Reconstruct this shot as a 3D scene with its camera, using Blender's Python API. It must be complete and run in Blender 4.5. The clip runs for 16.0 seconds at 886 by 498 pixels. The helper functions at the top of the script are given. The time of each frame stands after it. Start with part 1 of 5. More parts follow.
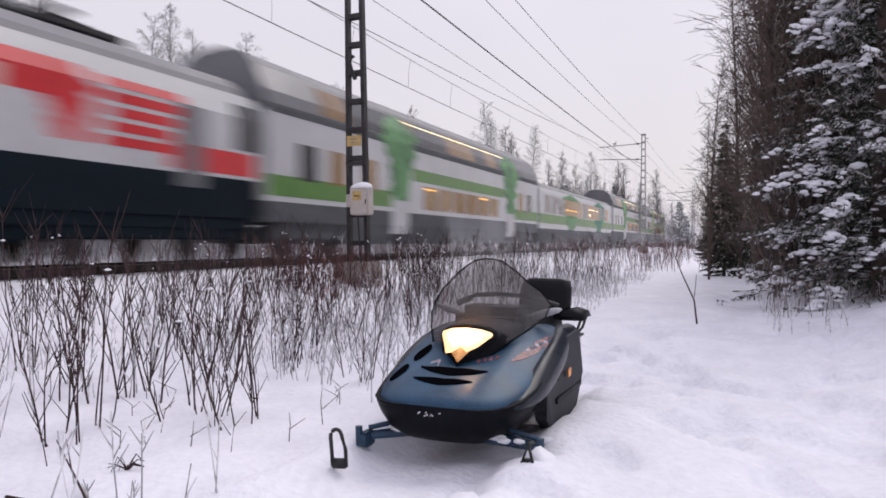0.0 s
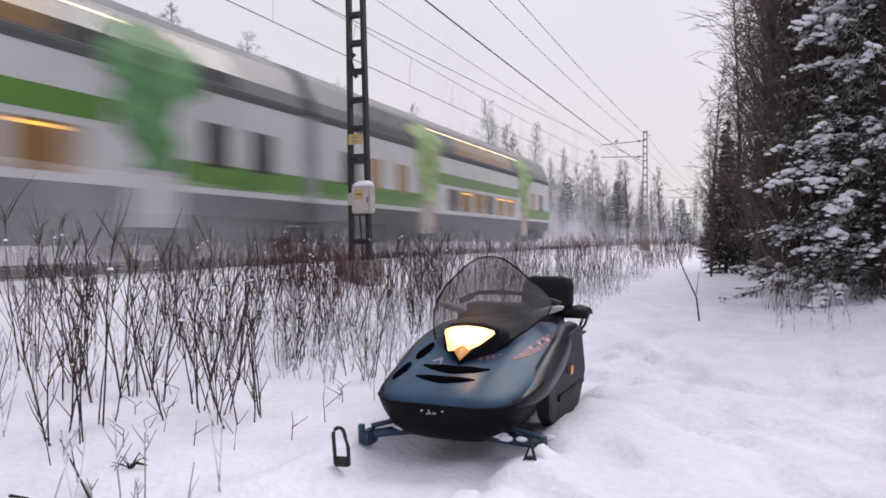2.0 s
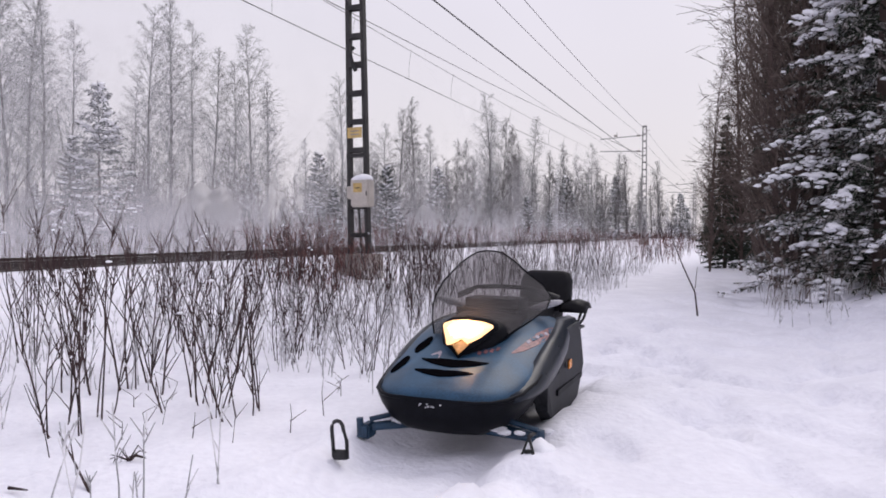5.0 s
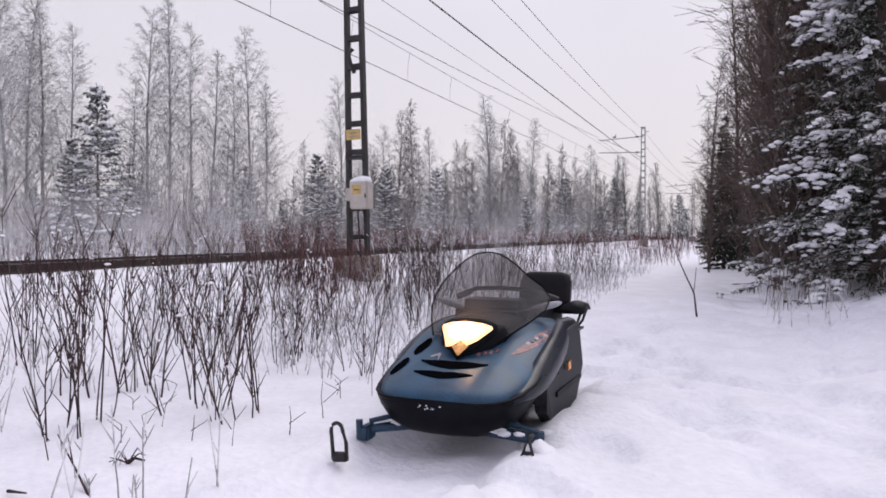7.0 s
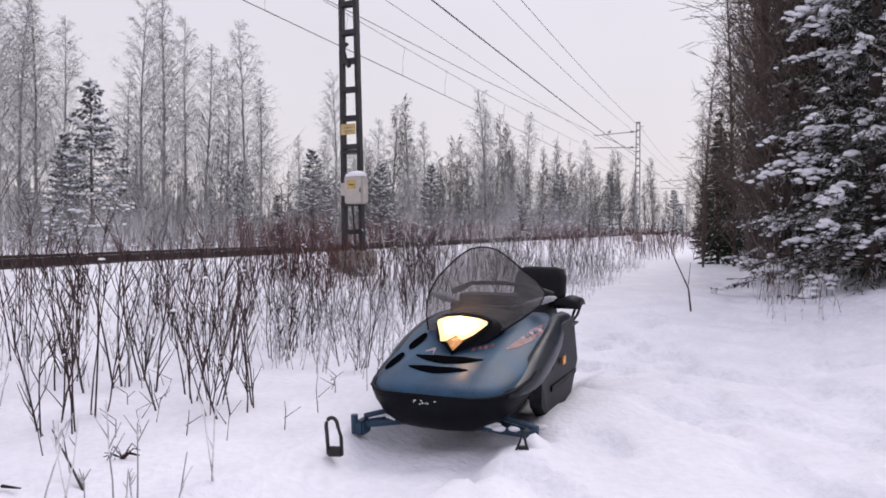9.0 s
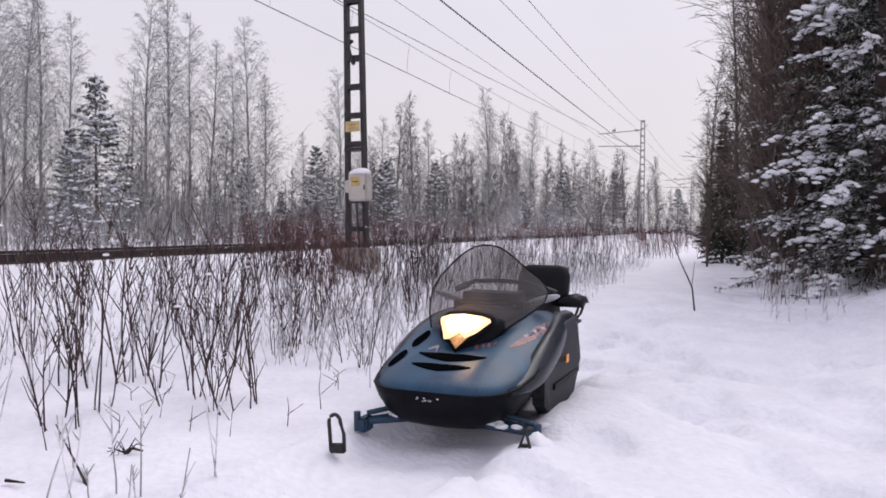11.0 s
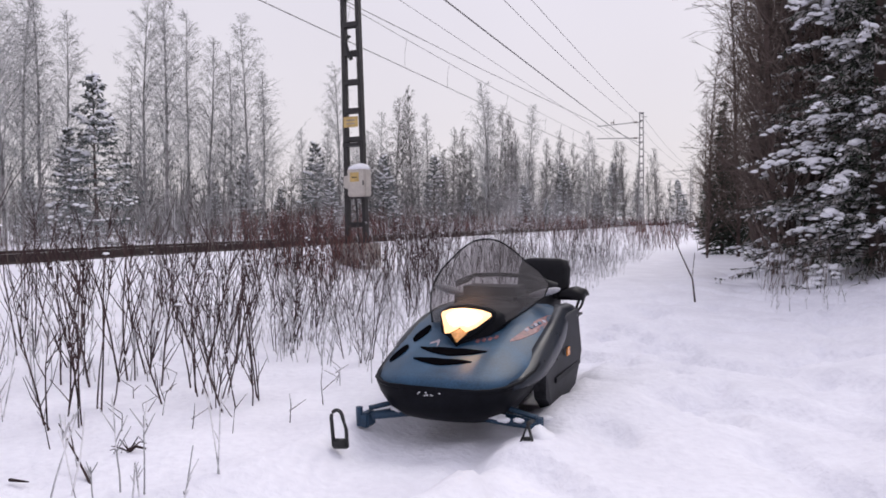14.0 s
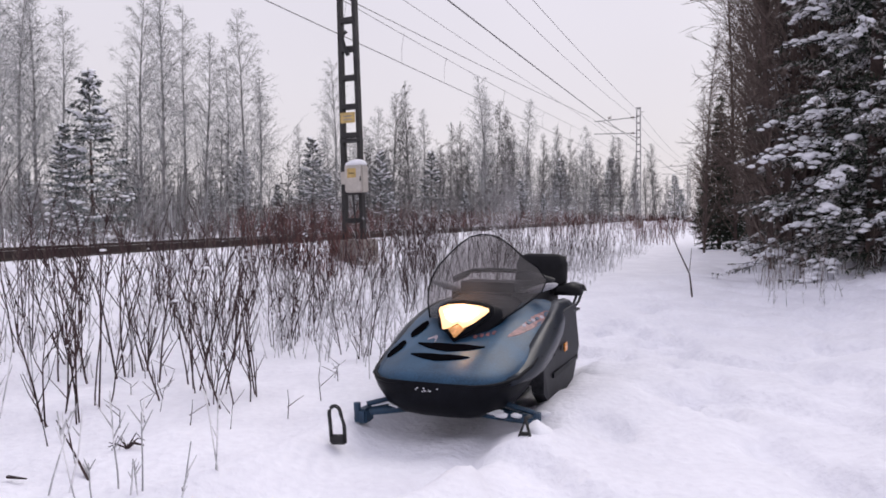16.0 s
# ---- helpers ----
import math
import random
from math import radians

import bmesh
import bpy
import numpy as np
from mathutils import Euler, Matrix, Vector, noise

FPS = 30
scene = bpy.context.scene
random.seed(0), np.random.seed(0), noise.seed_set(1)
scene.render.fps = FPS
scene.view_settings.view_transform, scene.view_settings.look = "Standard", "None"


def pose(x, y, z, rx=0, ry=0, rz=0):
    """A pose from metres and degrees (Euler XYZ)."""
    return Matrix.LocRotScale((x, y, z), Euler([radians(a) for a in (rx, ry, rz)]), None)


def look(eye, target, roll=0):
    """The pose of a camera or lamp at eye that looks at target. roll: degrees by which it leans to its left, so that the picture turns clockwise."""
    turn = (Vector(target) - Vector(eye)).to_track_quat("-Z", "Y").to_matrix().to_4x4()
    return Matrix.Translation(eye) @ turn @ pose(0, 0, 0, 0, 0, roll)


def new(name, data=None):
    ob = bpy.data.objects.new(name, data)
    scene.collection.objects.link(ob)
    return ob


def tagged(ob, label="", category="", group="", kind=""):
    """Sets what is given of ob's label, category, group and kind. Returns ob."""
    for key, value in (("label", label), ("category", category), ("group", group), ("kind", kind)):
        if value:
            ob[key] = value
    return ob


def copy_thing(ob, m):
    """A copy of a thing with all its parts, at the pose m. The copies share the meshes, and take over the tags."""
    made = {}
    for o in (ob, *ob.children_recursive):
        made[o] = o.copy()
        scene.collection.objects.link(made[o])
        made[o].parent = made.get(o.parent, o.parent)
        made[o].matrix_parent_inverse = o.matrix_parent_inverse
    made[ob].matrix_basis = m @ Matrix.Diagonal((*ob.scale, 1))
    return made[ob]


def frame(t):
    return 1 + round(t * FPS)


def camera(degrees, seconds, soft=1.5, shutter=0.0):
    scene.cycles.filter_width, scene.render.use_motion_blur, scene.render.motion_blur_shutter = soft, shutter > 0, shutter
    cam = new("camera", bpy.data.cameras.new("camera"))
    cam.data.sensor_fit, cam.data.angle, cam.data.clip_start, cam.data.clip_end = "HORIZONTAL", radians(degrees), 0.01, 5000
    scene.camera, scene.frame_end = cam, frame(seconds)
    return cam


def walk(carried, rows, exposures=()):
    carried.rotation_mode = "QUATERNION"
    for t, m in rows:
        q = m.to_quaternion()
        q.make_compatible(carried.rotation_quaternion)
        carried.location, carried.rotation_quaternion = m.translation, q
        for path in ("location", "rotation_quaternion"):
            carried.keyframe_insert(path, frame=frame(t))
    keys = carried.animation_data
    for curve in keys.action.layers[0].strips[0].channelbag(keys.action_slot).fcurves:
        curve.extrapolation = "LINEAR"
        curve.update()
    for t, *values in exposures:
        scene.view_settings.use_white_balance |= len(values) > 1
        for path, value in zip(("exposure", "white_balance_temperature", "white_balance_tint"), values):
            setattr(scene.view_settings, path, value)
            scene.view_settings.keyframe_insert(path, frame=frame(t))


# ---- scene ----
import collections

TURNS = [
    (0.0, -0.197, -0.624, 0.191),
    (0.5, -0.188, -0.536, -0.194),
    (1.0, 0.0, -0.573, 0.0),
    (1.5, 0.055, -0.562, 0.101),
    (2.0, -0.049, -0.772, -0.017),
    (2.5, 0.103, -0.882, -0.319),
    (3.0, 0.08, -0.988, -0.024),
    (3.5, 0.15, -1.237, 0.021),
    (4.0, 0.088, -1.218, 0.145),
    (6.5, -0.343, -1.297, 0.047),
    (7.0, -0.209, -1.115, 0.033),
    (7.5, -0.247, -1.293, 0.01),
    (8.0, -0.464, -1.521, -0.012),
    (8.5, -0.522, -1.422, 0.174),
    (9.0, -0.602, -1.514, 0.061),
    (11.5, -0.286, -1.698, 0.422),
    (12.0, -0.191, -1.705, 0.319),
    (12.5, -0.381, -1.722, 0.001),
    (13.0, -0.436, -1.796, -0.243),
    (13.5, -0.608, -2.109, -0.3),
    (14.0, -0.323, -2.124, -0.342),
    (14.5, -0.419, -2.157, -0.32),
    (15.0, -0.559, -2.142, -0.301),
    (15.5, -0.466, -2.286, -0.383),
    (16.0, -0.525, -2.458, -0.484),
]

EYE = (0.0, 0.0, 1.25)


def aim(yaw, pitch, roll):
    a, b = radians(yaw), radians(pitch)
    way = Vector((-math.sin(a) * math.cos(b), math.cos(a) * math.cos(b), math.sin(b)))
    return look(EYE, Vector(EYE) + way * 10, roll)


cam = camera(62.2, 16.0, soft=1.75, shutter=0.7)
walk(cam, [(t, aim(a, b, c)) for t, a, b, c in TURNS], exposures=[(0.0, 0.0, 6500, 10), (16.0, 0.0, 6500, 10)])

# ---- sky and light ----
world = bpy.data.worlds.new("overcast_sky")
scene.world = world
world.use_nodes = True
wn, wl = world.node_tree.nodes, world.node_tree.links
wn.clear()
w_out, w_bg = wn.new("ShaderNodeOutputWorld"), wn.new("ShaderNodeBackground")
sky = wn.new("ShaderNodeTexSky")
sky.sky_type, sky.sun_disc = "NISHITA", False
sky.sun_elevation, sky.sun_rotation = radians(50), radians(40)
sky.air_density, sky.dust_density, sky.ozone_density = 1.0, 3.0, 1.0
cloud = wn.new("ShaderNodeTexNoise")
cloud.inputs["Scale"].default_value, cloud.inputs["Detail"].default_value = 1.6, 4.0
cloud_ramp = wn.new("ShaderNodeValToRGB")
cloud_ramp.color_ramp.elements[0].position, cloud_ramp.color_ramp.elements[1].position = 0.25, 0.75
cloud_ramp.color_ramp.elements[0].color = (0.94, 0.94, 0.94, 1)
cloud_ramp.color_ramp.elements[1].color = (1.06, 1.06, 1.06, 1)
w_co = wn.new("ShaderNodeTexCoord")
veil = wn.new("ShaderNodeMix")
veil.data_type = "RGBA"
veil.inputs["Factor"].default_value = 0.93
wl.new(w_co.outputs["Generated"], cloud.inputs["Vector"])
wl.new(cloud.outputs["Fac"], cloud_ramp.inputs["Fac"])
wl.new(sky.outputs["Color"], veil.inputs["A"])
# bluer overhead, paler and warmer low down
w_xyz, w_high, w_tone, w_cloud = wn.new("ShaderNodeSeparateXYZ"), wn.new("ShaderNodeMapRange"), wn.new("ShaderNodeMix"), wn.new("ShaderNodeMix")
w_tone.data_type = w_cloud.data_type = "RGBA"
w_cloud.blend_type, w_cloud.inputs["Factor"].default_value = "MULTIPLY", 1.0
w_high.inputs["From Min"].default_value, w_high.inputs["From Max"].default_value = 0.05, 0.6
w_tone.inputs["A"].default_value, w_tone.inputs["B"].default_value = (6.6, 6.2, 6.5, 1), (6.5, 6.3, 7.5, 1)
wl.new(w_co.outputs["Generated"], w_xyz.inputs["Vector"])
wl.new(w_xyz.outputs["Z"], w_high.inputs["Value"])
wl.new(w_high.outputs["Result"], w_tone.inputs["Factor"])
wl.new(w_tone.outputs["Result"], w_cloud.inputs["A"])
wl.new(cloud_ramp.outputs["Color"], w_cloud.inputs["B"])
wl.new(w_cloud.outputs["Result"], veil.inputs["B"])
wl.new(veil.outputs["Result"], w_bg.inputs["Color"])
w_bg.inputs["Strength"].default_value = 0.122
wl.new(w_bg.outputs["Background"], w_out.inputs["Surface"])
sun = new("sun", bpy.data.lights.new("sun", "SUN"))
sun.data.energy, sun.data.angle, sun.data.color = 1.45, radians(34), (1.0, 0.95, 0.92)
sun.matrix_world = look((0, 0, 50), (-27, -32, 0))

# ---- materials ----


def material(name, base, rough=0.6, metal=0.0, vary=0.2, scale=6.0, fine=60.0, bump=0.15, depth=0.01, tint=None, alpha=1.0, emit=None, power=0.0, per_object=0.0, per_island=0.0, coat=0.0, spec=0.5):
    """Two scales of noise drive the colour, the roughness and a fine relief."""
    m = bpy.data.materials.new(name)
    m.use_nodes = True
    n, l = m.node_tree.nodes, m.node_tree.links
    b = n["Principled BSDF"]
    co = n.new("ShaderNodeTexCoord")
    big, small, both = n.new("ShaderNodeTexNoise"), n.new("ShaderNodeTexNoise"), n.new("ShaderNodeMath")
    big.inputs["Scale"].default_value, big.inputs["Detail"].default_value = scale, 5
    small.inputs["Scale"].default_value, small.inputs["Detail"].default_value = fine, 3
    both.operation = "ADD"
    for t in (big, small):
        l.new(co.outputs["Object"], t.inputs["Vector"])
    l.new(big.outputs["Fac"], both.inputs[0])
    half = n.new("ShaderNodeMath")
    half.operation, half.inputs[1].default_value = "MULTIPLY", 0.6
    l.new(small.outputs["Fac"], half.inputs[0])
    l.new(half.outputs[0], both.inputs[1])
    value = both.outputs[0]
    for amount, socket in ((per_object, n.new("ShaderNodeObjectInfo").outputs["Random"]), (per_island, n.new("ShaderNodeNewGeometry").outputs["Random Per Island"])):
        if amount:
            k, add = n.new("ShaderNodeMath"), n.new("ShaderNodeMath")
            k.operation, k.inputs[1].default_value, add.operation = "MULTIPLY_ADD", amount, "ADD"
            k.inputs[2].default_value = -amount / 2
            l.new(socket, k.inputs[0])
            l.new(k.outputs[0], add.inputs[0])
            l.new(value, add.inputs[1])
            value = add.outputs[0]
    ramp = n.new("ShaderNodeValToRGB")
    lo = tuple(c * (1 - vary) for c in base)
    hi = tint or tuple(min(1, c * (1 + vary)) for c in base)
    ramp.color_ramp.elements[0].position, ramp.color_ramp.elements[1].position = 0.55, 1.05
    ramp.color_ramp.elements[1].position = 1.0
    ramp.color_ramp.elements[0].color, ramp.color_ramp.elements[1].color = (*lo, 1), (*hi, 1)
    l.new(value, ramp.inputs["Fac"])
    l.new(ramp.outputs["Color"], b.inputs["Base Color"])
    rr = n.new("ShaderNodeMapRange")
    rr.inputs["From Min"].default_value, rr.inputs["From Max"].default_value = 0.4, 1.2
    rr.inputs["To Min"].default_value, rr.inputs["To Max"].default_value = max(0.02, rough - 0.1), min(1, rough + 0.1)
    l.new(both.outputs[0], rr.inputs["Value"])
    l.new(rr.outputs["Result"], b.inputs["Roughness"])
    b.inputs["Metallic"].default_value, b.inputs["Specular IOR Level"].default_value = metal, spec
    if coat:
        b.inputs["Coat Weight"].default_value, b.inputs["Coat Roughness"].default_value = coat, 0.15
    if bump:
        bp = n.new("ShaderNodeBump")
        bp.inputs["Strength"].default_value, bp.inputs["Distance"].default_value = bump, depth
        l.new(both.outputs[0], bp.inputs["Height"])
        l.new(bp.outputs["Normal"], b.inputs["Normal"])
    if alpha < 1:
        b.inputs["Alpha"].default_value = alpha
    if emit:
        b.inputs["Emission Color"].default_value, b.inputs["Emission Strength"].default_value = (*emit, 1), power
    return m


SNOW = material("snow", (0.79, 0.785, 0.85), 0.6, vary=0.05, scale=1.6, fine=18, bump=0.7, depth=0.04, tint=(0.87, 0.865, 0.92), spec=0.15)
CLUMP = material("snow_clump", (0.82, 0.82, 0.86), 0.6, vary=0.05, scale=8, fine=40, bump=0.3, depth=0.01, spec=0.15)
BARK = material("dark_bark", (0.075, 0.055, 0.05), 0.85, vary=0.4, scale=5, fine=40, bump=0.4, per_island=0.3, spec=0.15)
BIRCH = material("birch_bark", (0.13, 0.12, 0.12), 0.8, vary=0.45, scale=4, fine=30, bump=0.3, tint=(0.34, 0.33, 0.33), per_island=0.3, spec=0.15)
# frost on the twigs, with the haze over far trees mixed into the grey
FROST_HAZE = material("frosted_hazed_twig", (0.20, 0.20, 0.20), 0.85, vary=0.35, scale=3, fine=20, bump=0, tint=(0.5, 0.5, 0.5), per_island=0.5, spec=0.15)
HOAR = material("hoar_frost", (0.42, 0.42, 0.43), 0.8, vary=0.3, scale=3, fine=20, bump=0, tint=(0.72, 0.71, 0.73), per_island=0.6, spec=0.15)
FARTWIG = material("grey_far_twig", (0.098, 0.092, 0.090), 0.85, vary=0.35, scale=1, fine=12, bump=0, tint=(0.26, 0.25, 0.248), per_island=0.5, spec=0.15)
TWIG = material("brown_twig", (0.115, 0.09, 0.08), 0.85, vary=0.4, scale=3, fine=30, bump=0, per_island=0.5, spec=0.15)
REDSTEM = material("red_brush_stem", (0.12, 0.055, 0.05), 0.8, vary=0.45, scale=4, fine=30, bump=0, per_island=0.6, spec=0.15)
STEM = material("red_brown_stem", (0.045, 0.028, 0.028), 0.7, vary=0.45, scale=4, fine=30, bump=0.1, per_island=0.5, spec=0.15)
NEEDLE = material("spruce_needles", (0.028, 0.036, 0.026), 0.8, vary=0.5, scale=3, fine=25, bump=0, per_island=0.4, spec=0.15)
NEEDLE_FROST = material("frosted_needles", (0.07, 0.09, 0.085), 0.8, vary=0.5, scale=2, fine=25, bump=0, tint=(0.22, 0.24, 0.24), per_island=0.6, spec=0.15)
NEEDLE_GREY = material("rimed_needles", (0.09, 0.084, 0.078), 0.85, vary=0.5, scale=2, fine=25, bump=0, tint=(0.36, 0.34, 0.33), per_island=0.7, spec=0.15)
STEEL = material("weathered_steel", (0.032, 0.03, 0.031), 0.6, 0.3, vary=0.4, scale=4, fine=50, bump=0.2)
PALESTEEL = material("pale_grey_steel", (0.30, 0.29, 0.29), 0.5, 0.5, vary=0.3, scale=6, fine=50, bump=0.1)
RUST = material("rail_rust", (0.035, 0.023, 0.021), 0.7, 0.2, vary=0.5, scale=3, fine=40, bump=0.2)
RAILTOP = material("polished_rail", (0.4, 0.39, 0.38), 0.3, 0.9, vary=0.2, scale=5, fine=60, bump=0)
CONCRETE = material("concrete", (0.30, 0.27, 0.25), 0.85, vary=0.3, scale=5, fine=50, bump=0.3)
WIRE = material("copper_wire", (0.16, 0.155, 0.16), 0.5, 0.4, vary=0.2, bump=0)
THINWIRE = material("weathered_thin_wire", (0.30, 0.295, 0.30), 0.6, 0.3, vary=0.2, bump=0)
CERAMIC = material("insulator", (0.10, 0.06, 0.05), 0.3, vary=0.2, bump=0)
GREYBOX = material("pale_grey_enamel", (0.48, 0.44, 0.40), 0.5, vary=0.15, scale=5, fine=40, bump=0.05)
YELLOW = material("yellow_enamel", (0.50, 0.35, 0.13), 0.5, vary=0.2, scale=10, fine=60, bump=0.05)
WHITE = material("white_coach_paint", (0.46, 0.46, 0.465), 0.4, vary=0.12, scale=1.0, fine=12, bump=0.03, coat=0.2)
GREEN = material("leaf_green_paint", (0.075, 0.185, 0.028), 0.4, vary=0.2, scale=1.0, fine=12, bump=0.03, coat=0.2)
LEAF = material("bright_green_print", (0.045, 0.19, 0.055), 0.5, vary=0.6, scale=1.2, fine=6, bump=0, tint=(0.13, 0.32, 0.12))
LIME = material("lime_green_print", (0.18, 0.32, 0.05), 0.5, vary=0.5, scale=1.5, fine=6, bump=0, tint=(0.36, 0.48, 0.22))
DARKGREEN = material("deep_green_print", (0.02, 0.16, 0.09), 0.5, vary=0.4, scale=1.5, fine=6, bump=0)
COACHGREY = material("coach_grey_paint", (0.13, 0.13, 0.14), 0.45, vary=0.2, scale=1.0, fine=10, bump=0.03, coat=0.2)
ROOFGREY = material("coach_roof_grey", (0.21, 0.21, 0.22), 0.6, vary=0.25, scale=1.5, fine=15, bump=0.05)
SKIRT = material("grimy_underframe", (0.062, 0.066, 0.072), 0.8, vary=0.4, scale=2, fine=20, bump=0.2)
RED = material("signal_red_paint", (0.52, 0.025, 0.03), 0.4, vary=0.15, scale=1.0, fine=12, bump=0.03, coat=0.2)
NAVY = material("navy_underframe", (0.005, 0.010, 0.015), 0.75, vary=0.3, scale=2, fine=20, bump=0.1, spec=0.1)
BLACK = material("black_rubber", (0.012, 0.012, 0.013), 0.6, vary=0.3, scale=4, fine=40, bump=0.1)
PANE = material("coach_glass", (0.035, 0.035, 0.038), 0.08, vary=0.2, scale=2, fine=8, bump=0)
LITPANE = material("lit_coach_window", (0.06, 0.04, 0.022), 0.1, vary=0.6, scale=1.5, fine=6, bump=0, emit=(1.0, 0.52, 0.18), power=0.11)
DININGPANE = material("amber_lit_window", (0.05, 0.025, 0.012), 0.12, vary=0.6, scale=1.2, fine=5, bump=0, emit=(1.0, 0.42, 0.07), power=0.13)
DULLPANE = material("curtained_window", (0.20, 0.18, 0.17), 0.3, vary=0.3, scale=1.0, fine=5, bump=0)
BLIND = material("beige_blind", (0.33, 0.27, 0.22), 0.6, vary=0.2, scale=2, fine=9, bump=0)
LAMPSTRIP = material("coach_lamp", (0.9, 0.8, 0.6), 0.4, vary=0.05, bump=0, emit=(1.0, 0.80, 0.42), power=1.3)
AMBER = material("amber_lamp", (0.9, 0.5, 0.1), 0.4, vary=0.05, bump=0, emit=(1.0, 0.45, 0.08), power=1.2)

# ---- mesh helpers ----


def part(name, bm, mat, parent=None, label="", smooth=False):
    """Link a bmesh as one mesh object under a thing."""
    me = bpy.data.meshes.new(name)
    bmesh.ops.recalc_face_normals(bm, faces=bm.faces)
    if smooth:
        for f in bm.faces:
            f.smooth = True
    bm.to_mesh(me)
    bm.free()
    me.materials.append(mat)
    ob = new(name, me)
    if parent:
        ob.parent = parent
    if label:
        tagged(ob, label)
    return ob


def raw(name, verts, faces, mat, parent=None, label="", smooth=False):
    me = bpy.data.meshes.new(name)
    me.from_pydata([tuple(v) for v in verts], [], faces)
    if smooth:
        me.polygons.foreach_set("use_smooth", [True] * len(me.polygons))
    me.materials.append(mat)
    ob = new(name, me)
    if parent:
        ob.parent = parent
    if label:
        tagged(ob, label)
    return ob


def thing(name, m, label, category, group="", kind=""):
    ob = new(name)
    ob.empty_display_size = 0.2
    ob.matrix_basis = m
    return tagged(ob, label, category, group, kind)


def box(bm, x0, x1, y0, y1, z0, z1, bevel=0.0):
    vs = bmesh.ops.create_cube(bm, size=1)["verts"]
    for v in vs:
        v.co = ((x0 + x1) / 2 + v.co.x * (x1 - x0), (y0 + y1) / 2 + v.co.y * (y1 - y0), (z0 + z1) / 2 + v.co.z * (z1 - z0))
    if bevel:
        es = list({e for v in vs for e in v.link_edges})
        bmesh.ops.bevel(bm, geom=es, offset=bevel, segments=2, affect="EDGES")
    return bm


def boxed(*a, bevel=0.0):
    return box(bmesh.new(), *a, bevel=bevel)


def tube(bm, points, r, sides=8, r1=None):
    """A round bar along a line of points, capped."""
    pts = [Vector(p) for p in points]
    rings = []
    for i, p in enumerate(pts):
        d = (pts[min(i + 1, len(pts) - 1)] - pts[max(i - 1, 0)]).normalized()
        u = d.cross((0, 0, 1)) if abs(d.z) < 0.95 else d.cross((1, 0, 0))
        u.normalize()
        w = d.cross(u)
        k = r if r1 is None else r + (r1 - r) * i / (len(pts) - 1)
        rings.append([bm.verts.new(p + (u * math.cos(a) + w * math.sin(a)) * k) for a in (2 * math.pi * j / sides for j in range(sides))])
    for a, b in zip(rings, rings[1:]):
        for j in range(sides):
            bm.faces.new((a[j], a[(j + 1) % sides], b[(j + 1) % sides], b[j]))
    bm.faces.new(rings[0])
    bm.faces.new(rings[-1])
    return bm


def prism(bm, outline, axis, a, b):
    """A closed outline of 2D points pushed from a to b along an axis."""
    place = {"x": lambda u, v, k: (k, u, v), "y": lambda u, v, k: (u, k, v), "z": lambda u, v, k: (u, v, k)}[axis]
    r0 = [bm.verts.new(place(u, v, a)) for u, v in outline]
    r1 = [bm.verts.new(place(u, v, b)) for u, v in outline]
    n = len(outline)
    for i in range(n):
        bm.faces.new((r0[i], r0[(i + 1) % n], r1[(i + 1) % n], r1[i]))
    bm.faces.new(r0)
    bm.faces.new(r1)
    return bm


def disc(bm, c, r, axis, half, sides=20):
    c = Vector(c)
    a = {"x": Vector((1, 0, 0)), "y": Vector((0, 1, 0)), "z": Vector((0, 0, 1))}[axis]
    return tube(bm, [c - a * half, c + a * half], r, sides)


def loft(bm, rings, closed=True, caps=True):
    vr = [[bm.verts.new(p) for p in ring] for ring in rings]
    n = len(vr[0])
    for a, b in zip(vr, vr[1:]):
        for j in range(n if closed else n - 1):
            bm.faces.new((a[j], a[(j + 1) % n], b[(j + 1) % n], b[j]))
    if caps:
        bm.faces.new(vr[0])
        bm.faces.new(vr[-1])
    return bm


# ---- the track's own frame: s runs along the line, p across it towards the camera ----
TA, TD, TN = Vector((-4.16, 17.8, 0)), Vector((0.3751, 0.9270, 0)), Vector((0.9270, -0.3751, 0))
TURN = math.degrees(math.atan2(TD.y, TD.x))
RAIL_Z, TRAIN_Z = 0.75, 0.86


def on_track(p, s, z=0.0):
    return TA + TD * s + TN * p + Vector((0, 0, z))


def track_pose(p, s, z=0.0):
    v = on_track(p, s, z)
    return pose(v.x, v.y, v.z, 0, 0, TURN)


def smooth(a, b, x):
    t = min(1, max(0, (x - a) / (b - a)))
    return t * t * (3 - 2 * t)


SLED_O, SLED_TURN = Vector((-0.06, 4.2, 0.0)), -23.0


def trodden():
    """Footprints in wandering lines beside the sled and along the trail, sorted into cells."""
    rng = random.Random(41)
    cells = collections.defaultdict(list)
    for x0, y0, way, steps in ((1.5, 4.3, 62, 16), (2.6, 5.2, 78, 18), (1.2, 6.3, 40, 14), (3.6, 6.0, 95, 16), (1.4, 8.5, 20, 10), (2.0, 3.6, 25, 9), (4.6, 8.0, 70, 12), (0.9, 5.4, 75, 10)):
        x, y, a = x0, y0, radians(way)
        for k in range(steps):
            a += rng.uniform(-0.3, 0.3)
            x, y = x + 0.42 * math.cos(a), y + 0.42 * math.sin(a)
            o = 0.11 if k % 2 else -0.11
            px, py = x - o * math.sin(a), y + o * math.cos(a)
            mark = (px, py, a + rng.uniform(-0.3, 0.3), rng.uniform(0.035, 0.085))
            for i in (-1, 0, 1):
                for j in (-1, 0, 1):
                    cells[(int(px // 0.6) + i, int(py // 0.6) + j)].append(mark)
    return dict(cells)


PRINTS = trodden()


